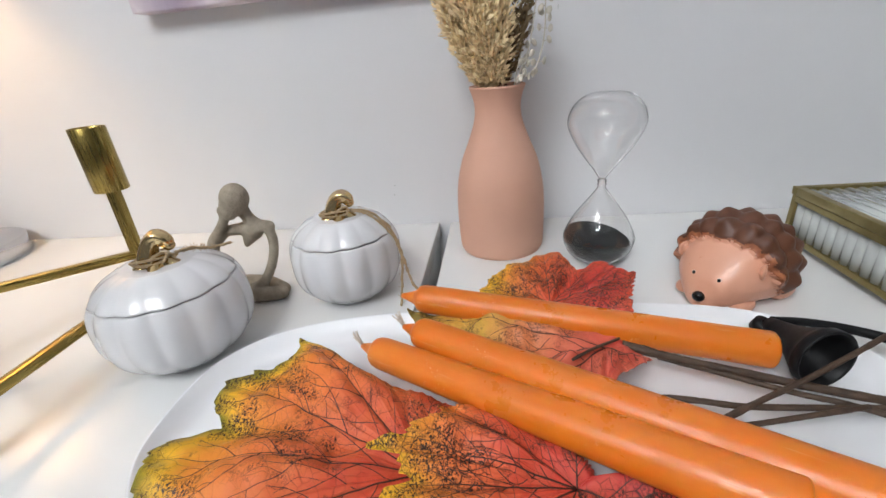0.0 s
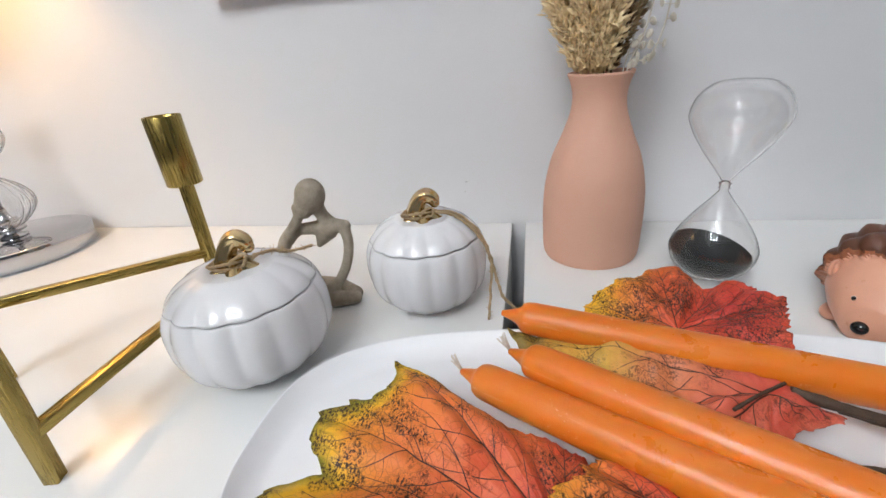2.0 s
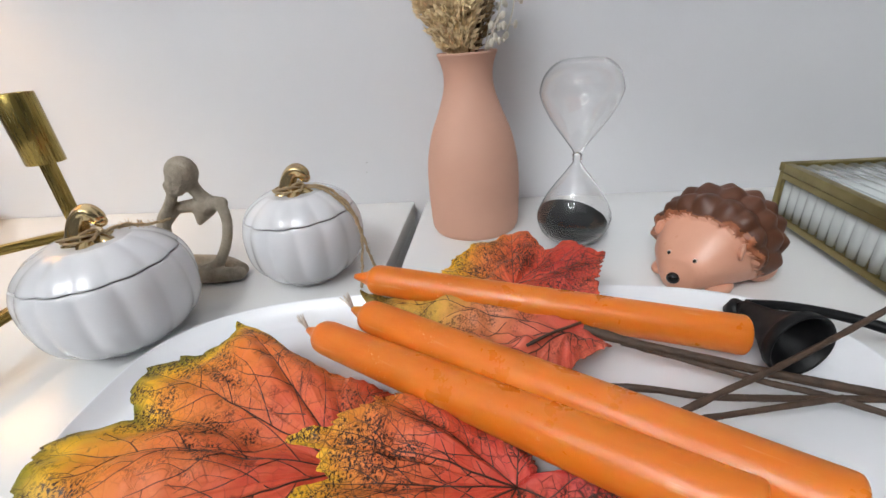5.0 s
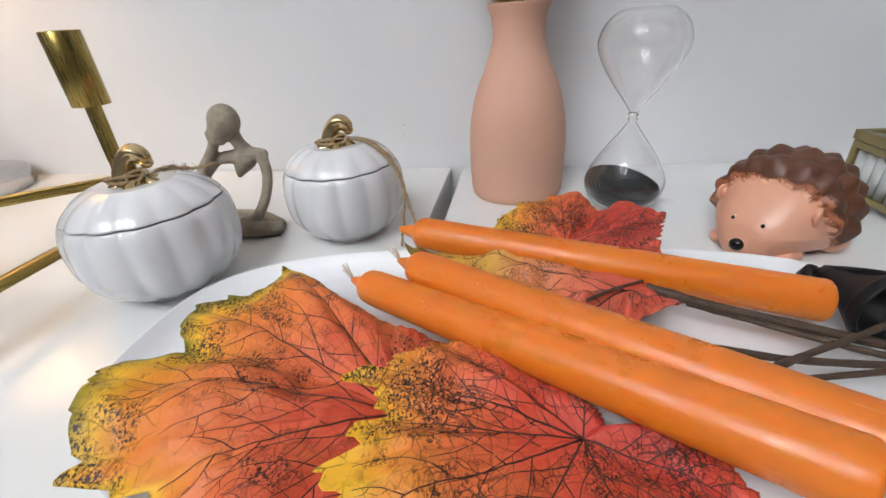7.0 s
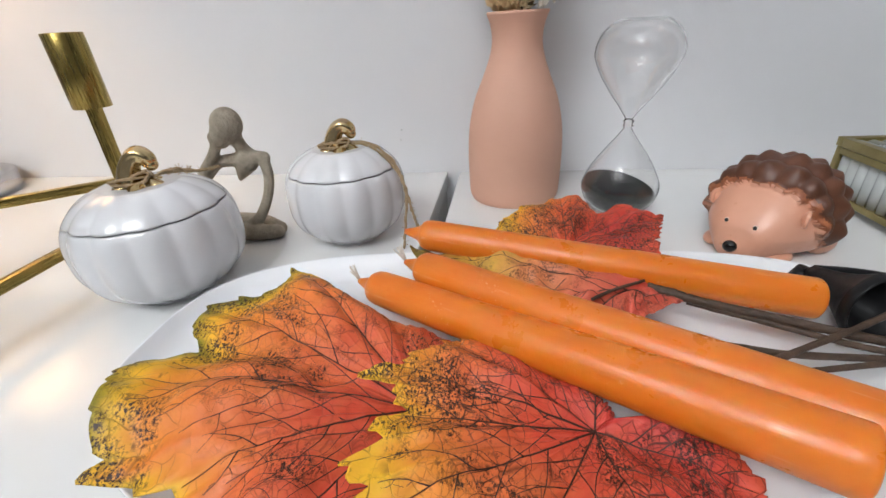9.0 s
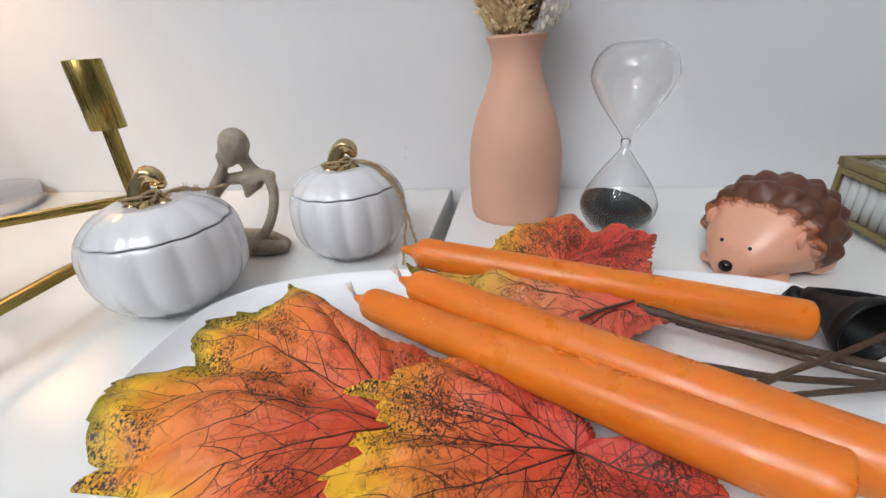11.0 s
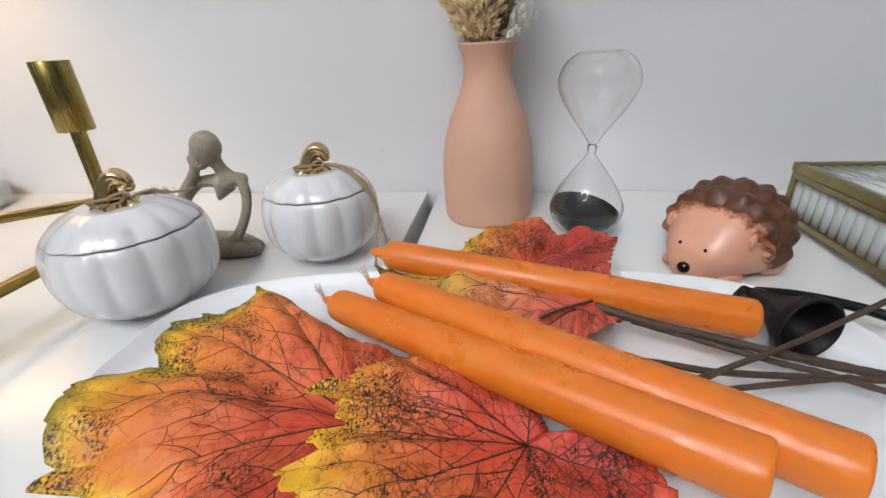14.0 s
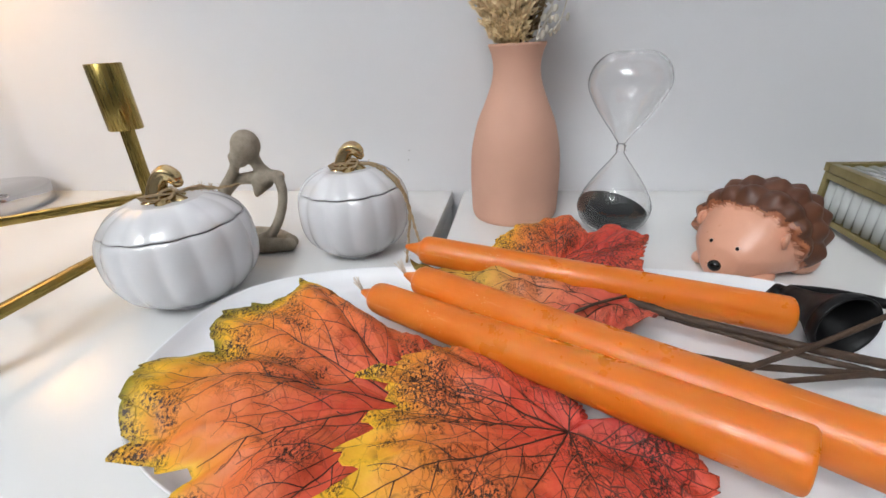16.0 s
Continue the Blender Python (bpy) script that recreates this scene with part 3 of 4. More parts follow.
def plume(base, tip, fat, seed, count=330):
    """A feathery grass head: a stalk through the neck with many small husks."""
    r = np.random.default_rng(seed)
    neck = (tip[0] * 0.24 + r.uniform(-0.003, 0.003), tip[1] * 0.24 + r.uniform(-0.003, 0.003), 0.104)
    pts = [Vector(p) for p in smooth_path([base, neck, tip], 8)]
    vs, fs = tube(pts, [0.0010] * (len(pts) - 1) + [0.0004], 5)
    vs, fs = list(vs), list(fs)
    for _ in range(count):
        t = r.uniform(0.0, 1.0) ** 0.85
        q = 8 + t * 7.999
        c = pts[int(q)].lerp(pts[int(q) + 1], q % 1.0)
        ax = (pts[min(int(q) + 1, 16)] - pts[int(q)]).normalized()
        w = fat * min(1.0, 0.35 + 2.2 * t) * (1 - t ** 4 * 0.7)
        out = Vector((r.normal(), r.normal(), r.normal() * 0.3)).normalized()
        d = (ax * r.uniform(0.4, 1.2) + out * r.uniform(0.3, 1.1)).normalized()
        p = c + out * w * r.uniform(0.1, 1.0) + ax * 0.003
        ln, wd = r.uniform(0.005, 0.0105), r.uniform(0.0010, 0.0023)
        s = d.cross(Vector((r.normal(), r.normal(), r.normal()))).normalized()
        u = s.cross(d)
        k = len(vs)
        vs += [p, p + d * ln * 0.45 + s * wd, p + d * ln * 0.4 + u * wd * 0.8, p + d * ln * 0.45 - s * wd, p + d * ln + u * wd]
        fs += [(k, k + 1, k + 2), (k, k + 2, k + 3), (k + 4, k + 2, k + 1), (k + 4, k + 3, k + 2), (k, k + 3, k + 1), (k + 4, k + 1, k + 3)]
    return vs, fs


heads = [(-0.046, -0.02, 0.225), (-0.032, -0.03, 0.235), (-0.052, 0.0, 0.24), (-0.018, -0.032, 0.228), (-0.006, -0.026, 0.236), (0.006, -0.022, 0.23), (-0.036, 0.012, 0.25), (-0.016, -0.008, 0.262), (0.002, 0.0, 0.26), (-0.06, -0.012, 0.265), (-0.03, -0.022, 0.275), (0.012, -0.012, 0.275), (-0.05, -0.02, 0.25), (-0.024, -0.03, 0.25), (-0.045, 0.005, 0.28), (0.0, -0.03, 0.25)]
for i, (x, y, z) in enumerate(heads):
    a = rng.uniform(-0.008, 0.008, 2)
    part("plume", plume((a[0] * 0.6, a[1] * 0.6, 0.035), (x * 0.9, y * 0.9, z - 0.06), 0.012, 20 + i), M_grass, bouquet, "feathery cream grass head", False)
for i in range(5):
    x, y = rng.uniform(0.005, 0.035), rng.uniform(-0.02, 0.02)
    part("dark_sprig", plume((0.006, 0.0, 0.035), (x, y, rng.uniform(0.16, 0.21)), 0.006, 60 + i, 160), M_grass_dark, bouquet, "brown dried grass head", False)


def seed_sprig(path, seed):
    r = np.random.default_rng(seed)
    sp = smooth_path(path, 8)
    pieces = [tube(sp, 0.0006, 5)]
    for k, p in enumerate(sp[10:]):
        for sgn in (-1, 1):
            if r.random() < 0.6:
                continue
            c = Vector(p) + Vector((sgn * r.uniform(0.003, 0.006), r.uniform(-0.003, 0.003), r.uniform(-0.002, 0.003)))
            v, f = ball((0, 0, 0), (0.0026, 0.0008, 0.0034), 10, 6)
            m = Matrix.Translation(c) @ Euler((r.uniform(-0.4, 0.4), r.uniform(-0.7, 0.7), r.uniform(-0.9, 0.9))).to_matrix().to_4x4()
            pieces.append(([m @ Vector(q) for q in v], f))
            pieces.append(tube([Vector(p), c], 0.0003, 4))
    return joined(*pieces)


for i, path in enumerate(([(0.01, -0.006, 0.04), (0.018, -0.010, 0.105), (0.030, -0.012, 0.14), (0.040, -0.012, 0.21)], [(0.008, 0.0, 0.04), (0.016, -0.006, 0.105), (0.026, -0.004, 0.15), (0.028, 0.0, 0.21)], [(0.012, -0.004, 0.04), (0.019, -0.016, 0.105), (0.034, -0.018, 0.118), (0.042, -0.02, 0.15), (0.041, -0.018, 0.2)])):
    part("seed_sprig", seed_sprig(path, 90 + i), M_seed, bouquet, "thin sprig of white papery seed pods")


# ---- hourglass ----
hour = thing("hourglass", (0.103, 0.417, 0), "clear glass hourglass with black sand settled below", "hourglass")
NECK, TOPZ = 0.0785, 0.157
half = smooth_path([(0.0026, 0.0), (0.0034, 0.004), (0.0090, 0.0125), (0.0180, 0.0245), (0.0270, 0.0385), (0.0326, 0.0520), (0.0318, 0.0615), (0.0282, 0.0690), (0.0225, 0.0745), (0.0150, 0.0778), (0.0, 0.0785)], 8)
outer = [(max(r, 0.0), NECK - z) for r, z in reversed([tuple(p) for p in half])] + [(max(r, 0.0), NECK + z) for r, z in [tuple(p) for p in half][1:]]
inner = [(max(r - 0.0009, 0.0), NECK + (z - NECK) * 0.988) for r, z in outer]
gl = new("glass", mesh_of("glass", *glass_shell(outer, inner), True, (M_glass,)))
gl.parent = hour
gl.visible_shadow = False
part("neck_collar", lathe([(0.0026, NECK - 0.0035), (0.0046, NECK - 0.002), (0.0036, NECK), (0.0046, NECK + 0.002), (0.0026, NECK + 0.0035)], 32), M_glass, hour).visible_shadow = False


def sand():
    prof = [(max(r - 0.0010, 0.0), NECK - z * 0.9865) for r, z in reversed([tuple(p) for p in half]) if NECK - z < 0.05]
    v, f = lathe(prof, 64)
    bm = bmesh.new()
    bv = [bm.verts.new(p) for p in v]
    for q in f:
        bm.faces.new([bv[i] for i in q])
    bmesh.ops.remove_doubles(bm, verts=bm.verts, dist=1e-5)
    g = bmesh.ops.bisect_plane(bm, geom=list(bm.verts) + list(bm.edges) + list(bm.faces), plane_co=(0, 0, 0.0235), plane_no=(0.20, -0.12, 1), clear_outer=True)
    bmesh.ops.contextual_create(bm, geom=[e for e in g["geom_cut"] if isinstance(e, bmesh.types.BMEdge)])
    return bm


part("sand", sand(), M_sand, hour, "fine black sand", True)


# ---- painted hedgehog ornament, one mesh ----
def hedgehog():
    n, k = 220, 190
    kx = (-0.0525, -0.0505, -0.045, -0.030, -0.010, 0.005, 0.018, 0.028, 0.036, 0.0425, 0.0460, 0.0472)
    kw = (0.0, 0.011, 0.0205, 0.0310, 0.0365, 0.0358, 0.0322, 0.0272, 0.0215, 0.0152, 0.0088, 0.0)
    kh = (0.022, 0.030, 0.0385, 0.0535, 0.0610, 0.0605, 0.0535, 0.0440, 0.0350, 0.0270, 0.0205, 0.0130)
    x_of = -0.0025 - 0.0499 * np.cos(np.pi * np.arange(k + 1) / k)

    def soft(x, y):
        return np.mean([np.interp(np.clip(x_of + d, kx[0], kx[-1]), x, y) for d in (-0.003, -0.0015, 0.0, 0.0015, 0.003)], axis=0)

    W, H = soft(kx, kw), soft(kx, kh)
    W[0] = W[-1] = 0.0
    W, H = W[:, None], H[:, None]
    A = 2 * np.pi * np.arange(n) / n
    C, S = np.cos(A)[None, :], np.sin(A)[None, :]
    mid = np.minimum(0.018, H * 0.52)
    se = lambda v, p: np.sign(v) * np.abs(v) ** p
    X = np.repeat(x_of[:, None], n, 1)
    Y = W * se(C, 0.86)
    Zp = mid + np.where(S > 0, (H - mid) * se(S, 0.92), mid * se(S, 0.7))
    Y = Y * (1 - 0.20 * np.clip((0.020 - Zp) / 0.020, 0, 1) * np.clip(X / 0.02, 0, 1))
    taper = np.sqrt(np.clip(W / 0.012, 0, 1))
    Zp = mid + (Zp - mid) * taper
    # the painted coat of blunt spines and its scalloped front edge
    edge = np.interp(Zp, (0.006, 0.014, 0.030, 0.042, 0.050, 0.056), (-0.004, 0.006, 0.0150, 0.0185, 0.0215, 0.030)) + 0.0011 * np.sin(16 * A)[None, :] + 0.0007 * np.sin(37 * A + 1)[None, :]
    shell = (X < edge) & (Zp > 0.0085 + 0.0016 * np.sin(11 * A)[None, :])
    rim = shell & ((X > edge - 0.0042) | (Zp < 0.011))
    P = np.stack([X, Y, Zp], -1)
    seeds = []
    for row, j in enumerate(range(12, k - 16, 20)):
        arc = math.pi * (W[j, 0] + H[j, 0]) / 2
        m = max(3, int(round(arc / 0.0165)))
        for q in range(m):
            i = int(((q + 0.5 * (row % 2) + 0.25) / m) * n / 2) % n
            seeds.append(P[j, i])
    near = np.full(X.shape, 1.0)
    for c in seeds:
        near = np.minimum(near, np.linalg.norm(P - c, axis=-1))
    out = P - np.array([-0.004, 0.0, 0.022])
    out /= np.maximum(np.linalg.norm(out, axis=-1, keepdims=True), 1e-6)
    lift = np.where(shell, 0.0018 + 0.0078 * np.clip(1 - np.sqrt((near / 0.0118) ** 2 + 0.012), 0, 1) - 0.0009 * rim, 0.0)
    P = P + out * lift[..., None]
    P[..., 2] = np.maximum(P[..., 2], 0.0)
    vs = [Vector(p) for p in P.reshape(-1, 3)]
    idx = np.where(rim, 2, np.where(shell, 1, 0)).reshape(-1)
    fs, mi = [], []
    for j in range(k):
        for i in range(n):
            a, b = j * n + i, j * n + (i + 1) % n
            fs.append((a, b, b + n, a + n))
            mi.append(int(np.bincount(idx[[a, b, a + n, b + n]]).argmax()))

    def add(piece, m):
        o = len(vs)
        vs.extend(Vector(v) for v in piece[0])
        fs.extend(tuple(q + o for q in f) for f in piece[1])
        mi.extend([m] * len(piece[1]))

    def skin_at(y, z):
        q = [v for v in vs[:n * (k + 1)] if v.x > 0.012]
        return min(q, key=lambda v: (v.y - y) ** 2 + (v.z - z) ** 2)

    add(ball((0.0472, 0.0, 0.0125), (0.0040, 0.0046, 0.0042), 20, 14), 3)
    for s in (-1, 1):
        e = skin_at(0.0090 * s, 0.0275)
        add(ball((e.x - 0.0006, e.y, e.z), (0.0013, 0.0018, 0.0018), 16, 10), 4)
        add(ball((e.x + 0.0001, e.y, e.z), (0.0013, 0.0013, 0.0015), 16, 10), 3)
        ear = [(0.0215 + 0.0030 * math.sin(a), s * (0.0290 + 0.0008 * math.sin(a)), 0.0350 + 0.0046 * math.cos(a)) for a in np.linspace(-0.5, 3.6, 17)]
        add(tube(ear, 0.0014, 10), 0)
        add(ball((0.0205, 0.0280 * s, 0.0350), (0.0036, 0.0024, 0.0042), 16, 10), 0)
        add(ball((0.0215, 0.0205 * s, 0.0042), (0.0125, 0.0080, 0.0050), 24, 14), 0)
        add(ball((-0.020, 0.0300 * s, 0.0062), (0.0165, 0.0085, 0.0075), 24, 14), 0)
    vs = [Vector((v.x, v.y, max(v.z, 0.0))) for v in vs]
    return mesh_of("hedgehog_ornament", vs, fs, True, (M_skin, M_shell, M_rim, M_eye, M_eyering), mi)


hog = new("hedgehog_ornament", hedgehog())
hog.matrix_world = pose(0.1935, 0.3535, 0, 0, 0, 220)
tagged(hog, "glossy painted hedgehog ornament, peach face and brown spines", "ornament")


# ---- ribbed glass box with brass frame ----
BX0, BX1, BY0, BY1, BZ0, BZ1 = 0.287, 0.480, 0.300, 0.446, 0.006, 0.056
casket = thing("glass_box", (BX0, BY0, 0), "brass-framed trinket box with ribbed glass panes, lid closed", "glass box")
BO = Matrix.Translation((-BX0, -BY0, 0))
W = 0.006
for x in (BX0, BX1 - W):
    for y in (BY0, BY1 - W):
        part("upright", boxed((x, y, BZ0), (x + W, y + W, BZ1 - 0.008), 0.0006, BO), M_boxbrass, casket)
        v, f = ball((x + W / 2 - BX0, y + W / 2 - BY0, 0.0035), (0.0042, 0.0042, 0.0036), 16, 10)
        part("foot", (v, f), M_boxbrass, casket, "small brass ball foot")
for z0, z1 in ((BZ0, BZ0 + 0.005), (BZ1 - 0.0135, BZ1 - 0.008)):
    for y in (BY0 - 0.0005, BY1 - W + 0.0005):
        part("rail", boxed((BX0 + W, y, z0), (BX1 - W, y + W, z1), 0.0005, BO), M_boxbrass, casket)
    for x in (BX0 - 0.0005, BX1 - W + 0.0005):
        part("rail", boxed((x, BY0 + W, z0), (x + W, BY1 - W, z1), 0.0005, BO), M_boxbrass, casket)
lid = part("lid_frame", boxed((BX0 - 0.001, BY0 - 0.001, BZ1 - 0.0075), (BX1 + 0.001, BY0 + W, BZ1), 0.0006, BO), M_boxbrass, casket, "brass lid frame")
for lo, hi in (((BX0 - 0.001, BY1 - W, BZ1 - 0.0075), (BX1 + 0.001, BY1 + 0.001, BZ1)), ((BX0 - 0.001, BY0 + W, BZ1 - 0.0075), (BX0 + W, BY1 - W, BZ1)), ((BX1 - W, BY0 + W, BZ1 - 0.0075), (BX1 + 0.001, BY1 - W, BZ1))):
    part("lid_rail", boxed(lo, hi, 0.0006, BO), M_boxbrass, casket)


def ribbed(length, height, pitch, depth=0.0022, thick=0.002):
    """A pane in x and z with upright flutes on its outer side."""
    n = int(length / pitch) * 10
    vs, fs = [], []
    for i in range(n + 1):
        x = length * i / n
        y = -depth * abs(math.sin(math.pi * x / pitch)) ** 0.8
        vs += [(x, y, 0), (x, y, height), (x, thick, 0), (x, thick, height)]
    for i in range(n):
        a, b = 4 * i, 4 * i + 4
        fs += [(a, b, b + 1, a + 1), (a + 2, a + 3, b + 3, b + 2), (a + 1, b + 1, b + 3, a + 3), (a, a + 2, b + 2, b)]
    fs += [(0, 1, 3, 2), (4 * n, 4 * n + 2, 4 * n + 3, 4 * n + 1)]
    return vs, fs


PZ, PH = BZ0 + 0.005, BZ1 - 0.0135 - BZ0 - 0.005
panes = [(pose(0.003, BY1 - BY0 - W, PZ, 0, 0, -90), BY1 - BY0 - 2 * W, PH), (pose(W, 0.003, PZ), BX1 - BX0 - 2 * W, PH),
         (pose(W, BY1 - BY0 - 0.004, PZ), BX1 - BX0 - 2 * W, PH), (pose(BX1 - BX0 - 0.004, BY1 - BY0 - W, PZ, 0, 0, -90), BY1 - BY0 - 2 * W, PH)]
for m, l, h in panes:
    part("pane", ribbed(l, h, 0.0105), M_ribglass, casket, "ribbed clear glass pane", at=m).visible_shadow = False
part("lid_pane", ribbed(BX1 - BX0 - 2 * W, BY1 - BY0 - 2 * W, 0.0105), M_ribglass, casket, "ribbed clear glass lid pane",
     at=Matrix.Translation((W, W, BZ1 - 0.004)) @ Matrix.Rotation(-math.pi / 2, 4, "X")).visible_shadow = False
part("base_panel", boxed((BX0 + W, BY0 + W, BZ0 + 0.0005), (BX1 - W, BY1 - W, BZ0 + 0.003), 0.0, BO), M_plate, casket, "pale base panel")


# ---- platter ----
PX, PY, PA, PB, PN, PTURN = 0.0175, 0.203, 0.2145, 0.107, 3.2, 3.0


def platter():
    rings = [(0.0, 0.0030), (0.55, 0.0030), (0.84, 0.0032), (0.90, 0.0042), (0.955, 0.0095), (0.99, 0.0138), (1.0, 0.0146), (1.003, 0.0140), (0.992, 0.0120), (0.93, 0.0040), (0.86, 0.0), (0.0, 0.0)]
    n = 220
    vs, fs = [], []
    for s, z in rings:
        for i in range(n):
            a = 2 * math.pi * i / n
            c, d = math.cos(a), math.sin(a)
            pn = PN if d > 0 else 2.25
            r = (abs(c) ** pn + abs(d) ** pn) ** (-1 / pn)
            inset = (1 - s) * PB
            vs.append((r * c * max(PA - inset, 0.0) if s else 0, r * d * PB * s, z))
    for j in range(len(rings) - 1):
        for i in range(n):
            a, b = j * n + i, j * n + (i + 1) % n
            fs.append((a, b, b + n, a + n))
    return vs, fs


plate = part("platter", platter(), M_plate, at=pose(PX, PY, 0.0, 0, 0, PTURN))
tagged(plate, "large white glazed oblong platter with low rim, holding leaves and candles", "platter")


# ---- leaves ----
def leaf(name, base, knots, mains, tone_dir, tone_span, dome, mat, label, seed, teeth=0.055, grad=0.82, rim=0.18, rim_at=None, crumple=1.0, folds=(), fine_veins=True):
    """A lobed blade round the base of its veins; knots: (degrees, reach, height of the edge)."""
    r = np.random.default_rng(seed)
    kn = sorted(knots)
    ang = np.array([k[0] for k in kn])
    A = np.concatenate([ang - 360, ang, ang + 360])
    Rk, Zk = np.tile([k[1] for k in kn], 3), np.tile([k[2] for k in kn], 3)
    n, m = 720, 110
    th = np.linspace(0, 360, n, endpoint=False)
    saw = (th / 360 * 61 + 0.35 * np.sin(np.radians(th * 5))) % 1.0
    saw2 = (th / 360 * 23) % 1.0
    jag = np.interp(th, np.linspace(0, 360, 131), np.append(r.normal(0, 1, 130), 0))
    R = np.interp(th, A, Rk) * (1 + teeth * (saw - 0.6) + 1.3 * teeth * (saw2 - 0.6)) + 0.0009 * jag
    Z = np.interp(th, A, Zk)
    Z = np.convolve(np.concatenate([Z[-12:], Z, Z[:12]]), np.ones(25) / 25, "valid")
    s = (np.arange(1, m + 1) / m)[:, None]
    rad = np.radians(th)[None, :]
    X, Y = s * R * np.cos(rad), s * R * np.sin(rad)
    segs, sides = [], []
    way = lambda b: np.array([math.cos(b), math.sin(b)])
    for a in mains:
        L = np.interp(a, A, Rk) * 0.96
        d = way(math.radians(a))
        segs.append((np.zeros(2), d * L, 0.0, L))
        for f in (0.20, 0.38, 0.57, 0.74):
            for sg in (-1, 1):
                b = math.radians(a + sg * r.uniform(36, 50))
                p0 = d * L * (f + 0.035 * sg)
                ln = L * (1.06 - f) * r.uniform(0.48, 0.66)
                p1 = p0 + ln * 0.35 * way(b)
                p2 = p1 + ln * 0.35 * way(b - sg * r.uniform(0.10, 0.30))
                p3 = p2 + ln * 0.35 * way(b - sg * r.uniform(0.25, 0.55))
                sides.append(([p0, p1, p2, p3], 0.00028))
                for q, k in ((p1, 0.40), (p2, 0.32)):
                    t = r.choice((-1, 1))
                    c = b + t * r.uniform(0.7, 1.15)
                    sides.append(([q, q + ln * k * 0.5 * way(c), q + ln * k * way(c - t * 0.35)], 0.00015))
    D = np.full(X.shape, 1.0)
    Dm = np.full(X.shape, 1.0)
    for i, (p0, p1, thin, L) in enumerate(segs):
        d = p1 - p0
        t = np.clip(((X - p0[0]) * d[0] + (Y - p0[1]) * d[1]) / (d @ d), 0, 1)
        e = np.hypot(X - p0[0] - t * d[0], Y - p0[1] - t * d[1])
        D = np.minimum(D, e + thin + (0.00022 * t if thin == 0 else 0))
        if thin == 0:
            Dm = np.minimum(Dm, e)
    wr = np.array([[noise.noise(Vector((x * 38, y * 38, seed))) * 0.0045 + noise.noise(Vector((x * 110, y * 110, seed + 3))) * 0.0013 for x, y in zip(rx, ry)] for rx, ry in zip(X, Y)])
    ZZ = Z[None, :] * s ** 1.2 + dome * np.sin(np.pi * s) + crumple * wr * np.minimum(1, s * 3) - 0.0024 * np.exp(-(Dm / 0.0045) ** 2) * np.minimum(1, s * 2.5)
    for fa, depth, wide in folds:
        off = (th - fa + 180) % 360 - 180
        ZZ = ZZ + depth * np.exp(-(off / wide) ** 2)[None, :] * np.sin(np.pi * s * 0.62)
    td = np.array(tone_dir) / np.hypot(*tone_dir)
    tone = np.clip((X * td[0] + Y * td[1] - tone_span[0]) / (tone_span[1] - tone_span[0]), 0, 1) * grad + rim * s ** 6 * (1.0 if rim_at is None else np.clip(np.cos(rad - math.radians(rim_at)) * 1.6, 0, 1))
    V = [(0, 0, 0.0)] + list(zip(X.ravel(), Y.ravel(), ZZ.ravel()))
    T = np.concatenate([[np.clip(-tone_span[0] / (tone_span[1] - tone_span[0]), 0, 1) * grad], tone.ravel()])
    DV = np.concatenate([[0.0], D.ravel()])
    F = [(0, 1 + i, 1 + (i + 1) % n) for i in range(n)]
    for j in range(m - 1):
        o = 1 + j * n
        F += [(o + i, o + n + i, o + n + (i + 1) % n, o + (i + 1) % n) for i in range(n)]
    me = mesh_of(name, V, F, True, (mat,))
    for key, val in (("tone", T), ("vein", DV)):
        at = me.attributes.new(key, "FLOAT", "POINT")
        at.data.foreach_set("value", np.asarray(val, np.float32))
    top = thing(name, base, label, "leaf", "autumn leaves")
    ob = new("blade", me)
    ob.parent = top
    so = ob.modifiers.new("thickness", "SOLIDIFY")
    so.thickness, so.offset = 0.0005, -1
    for a in mains:
        c = int(round(a % 360 / 360 * n)) % n
        path = [(X[q, c], Y[q, c], ZZ[q, c] - 0.0001) for q in range(0, int(m * 0.94), 4)]
        part("vein", tube(path, [0.00043 * (1 - 0.65 * q / len(path)) for q in range(len(path))], 6), M_vein, top)
    fine = []
    for line, w in sides if fine_veins else sides[::3]:
        path = []
        for p in smooth_path(line, 5):
            c = int(round(math.degrees(math.atan2(p[1], p[0])) % 360 / 360 * n)) % n
            q = math.hypot(*p) / R[c] * m - 1
            if q > m - 3:
                break
            i = max(int(q), 0)
            g = min(max(q - i, 0.0), 1.0)
            path.append((p[0], p[1], ZZ[i, c] * (1 - g) + ZZ[i + 1, c] * g + 0.00002))
        if len(path) > 3:
            fine.append(tube(path, [w * (1 - 0.6 * q / len(path)) for q in range(len(path))], 5))
    part("vein_net", joined(*fine), M_vein, top)
    return top


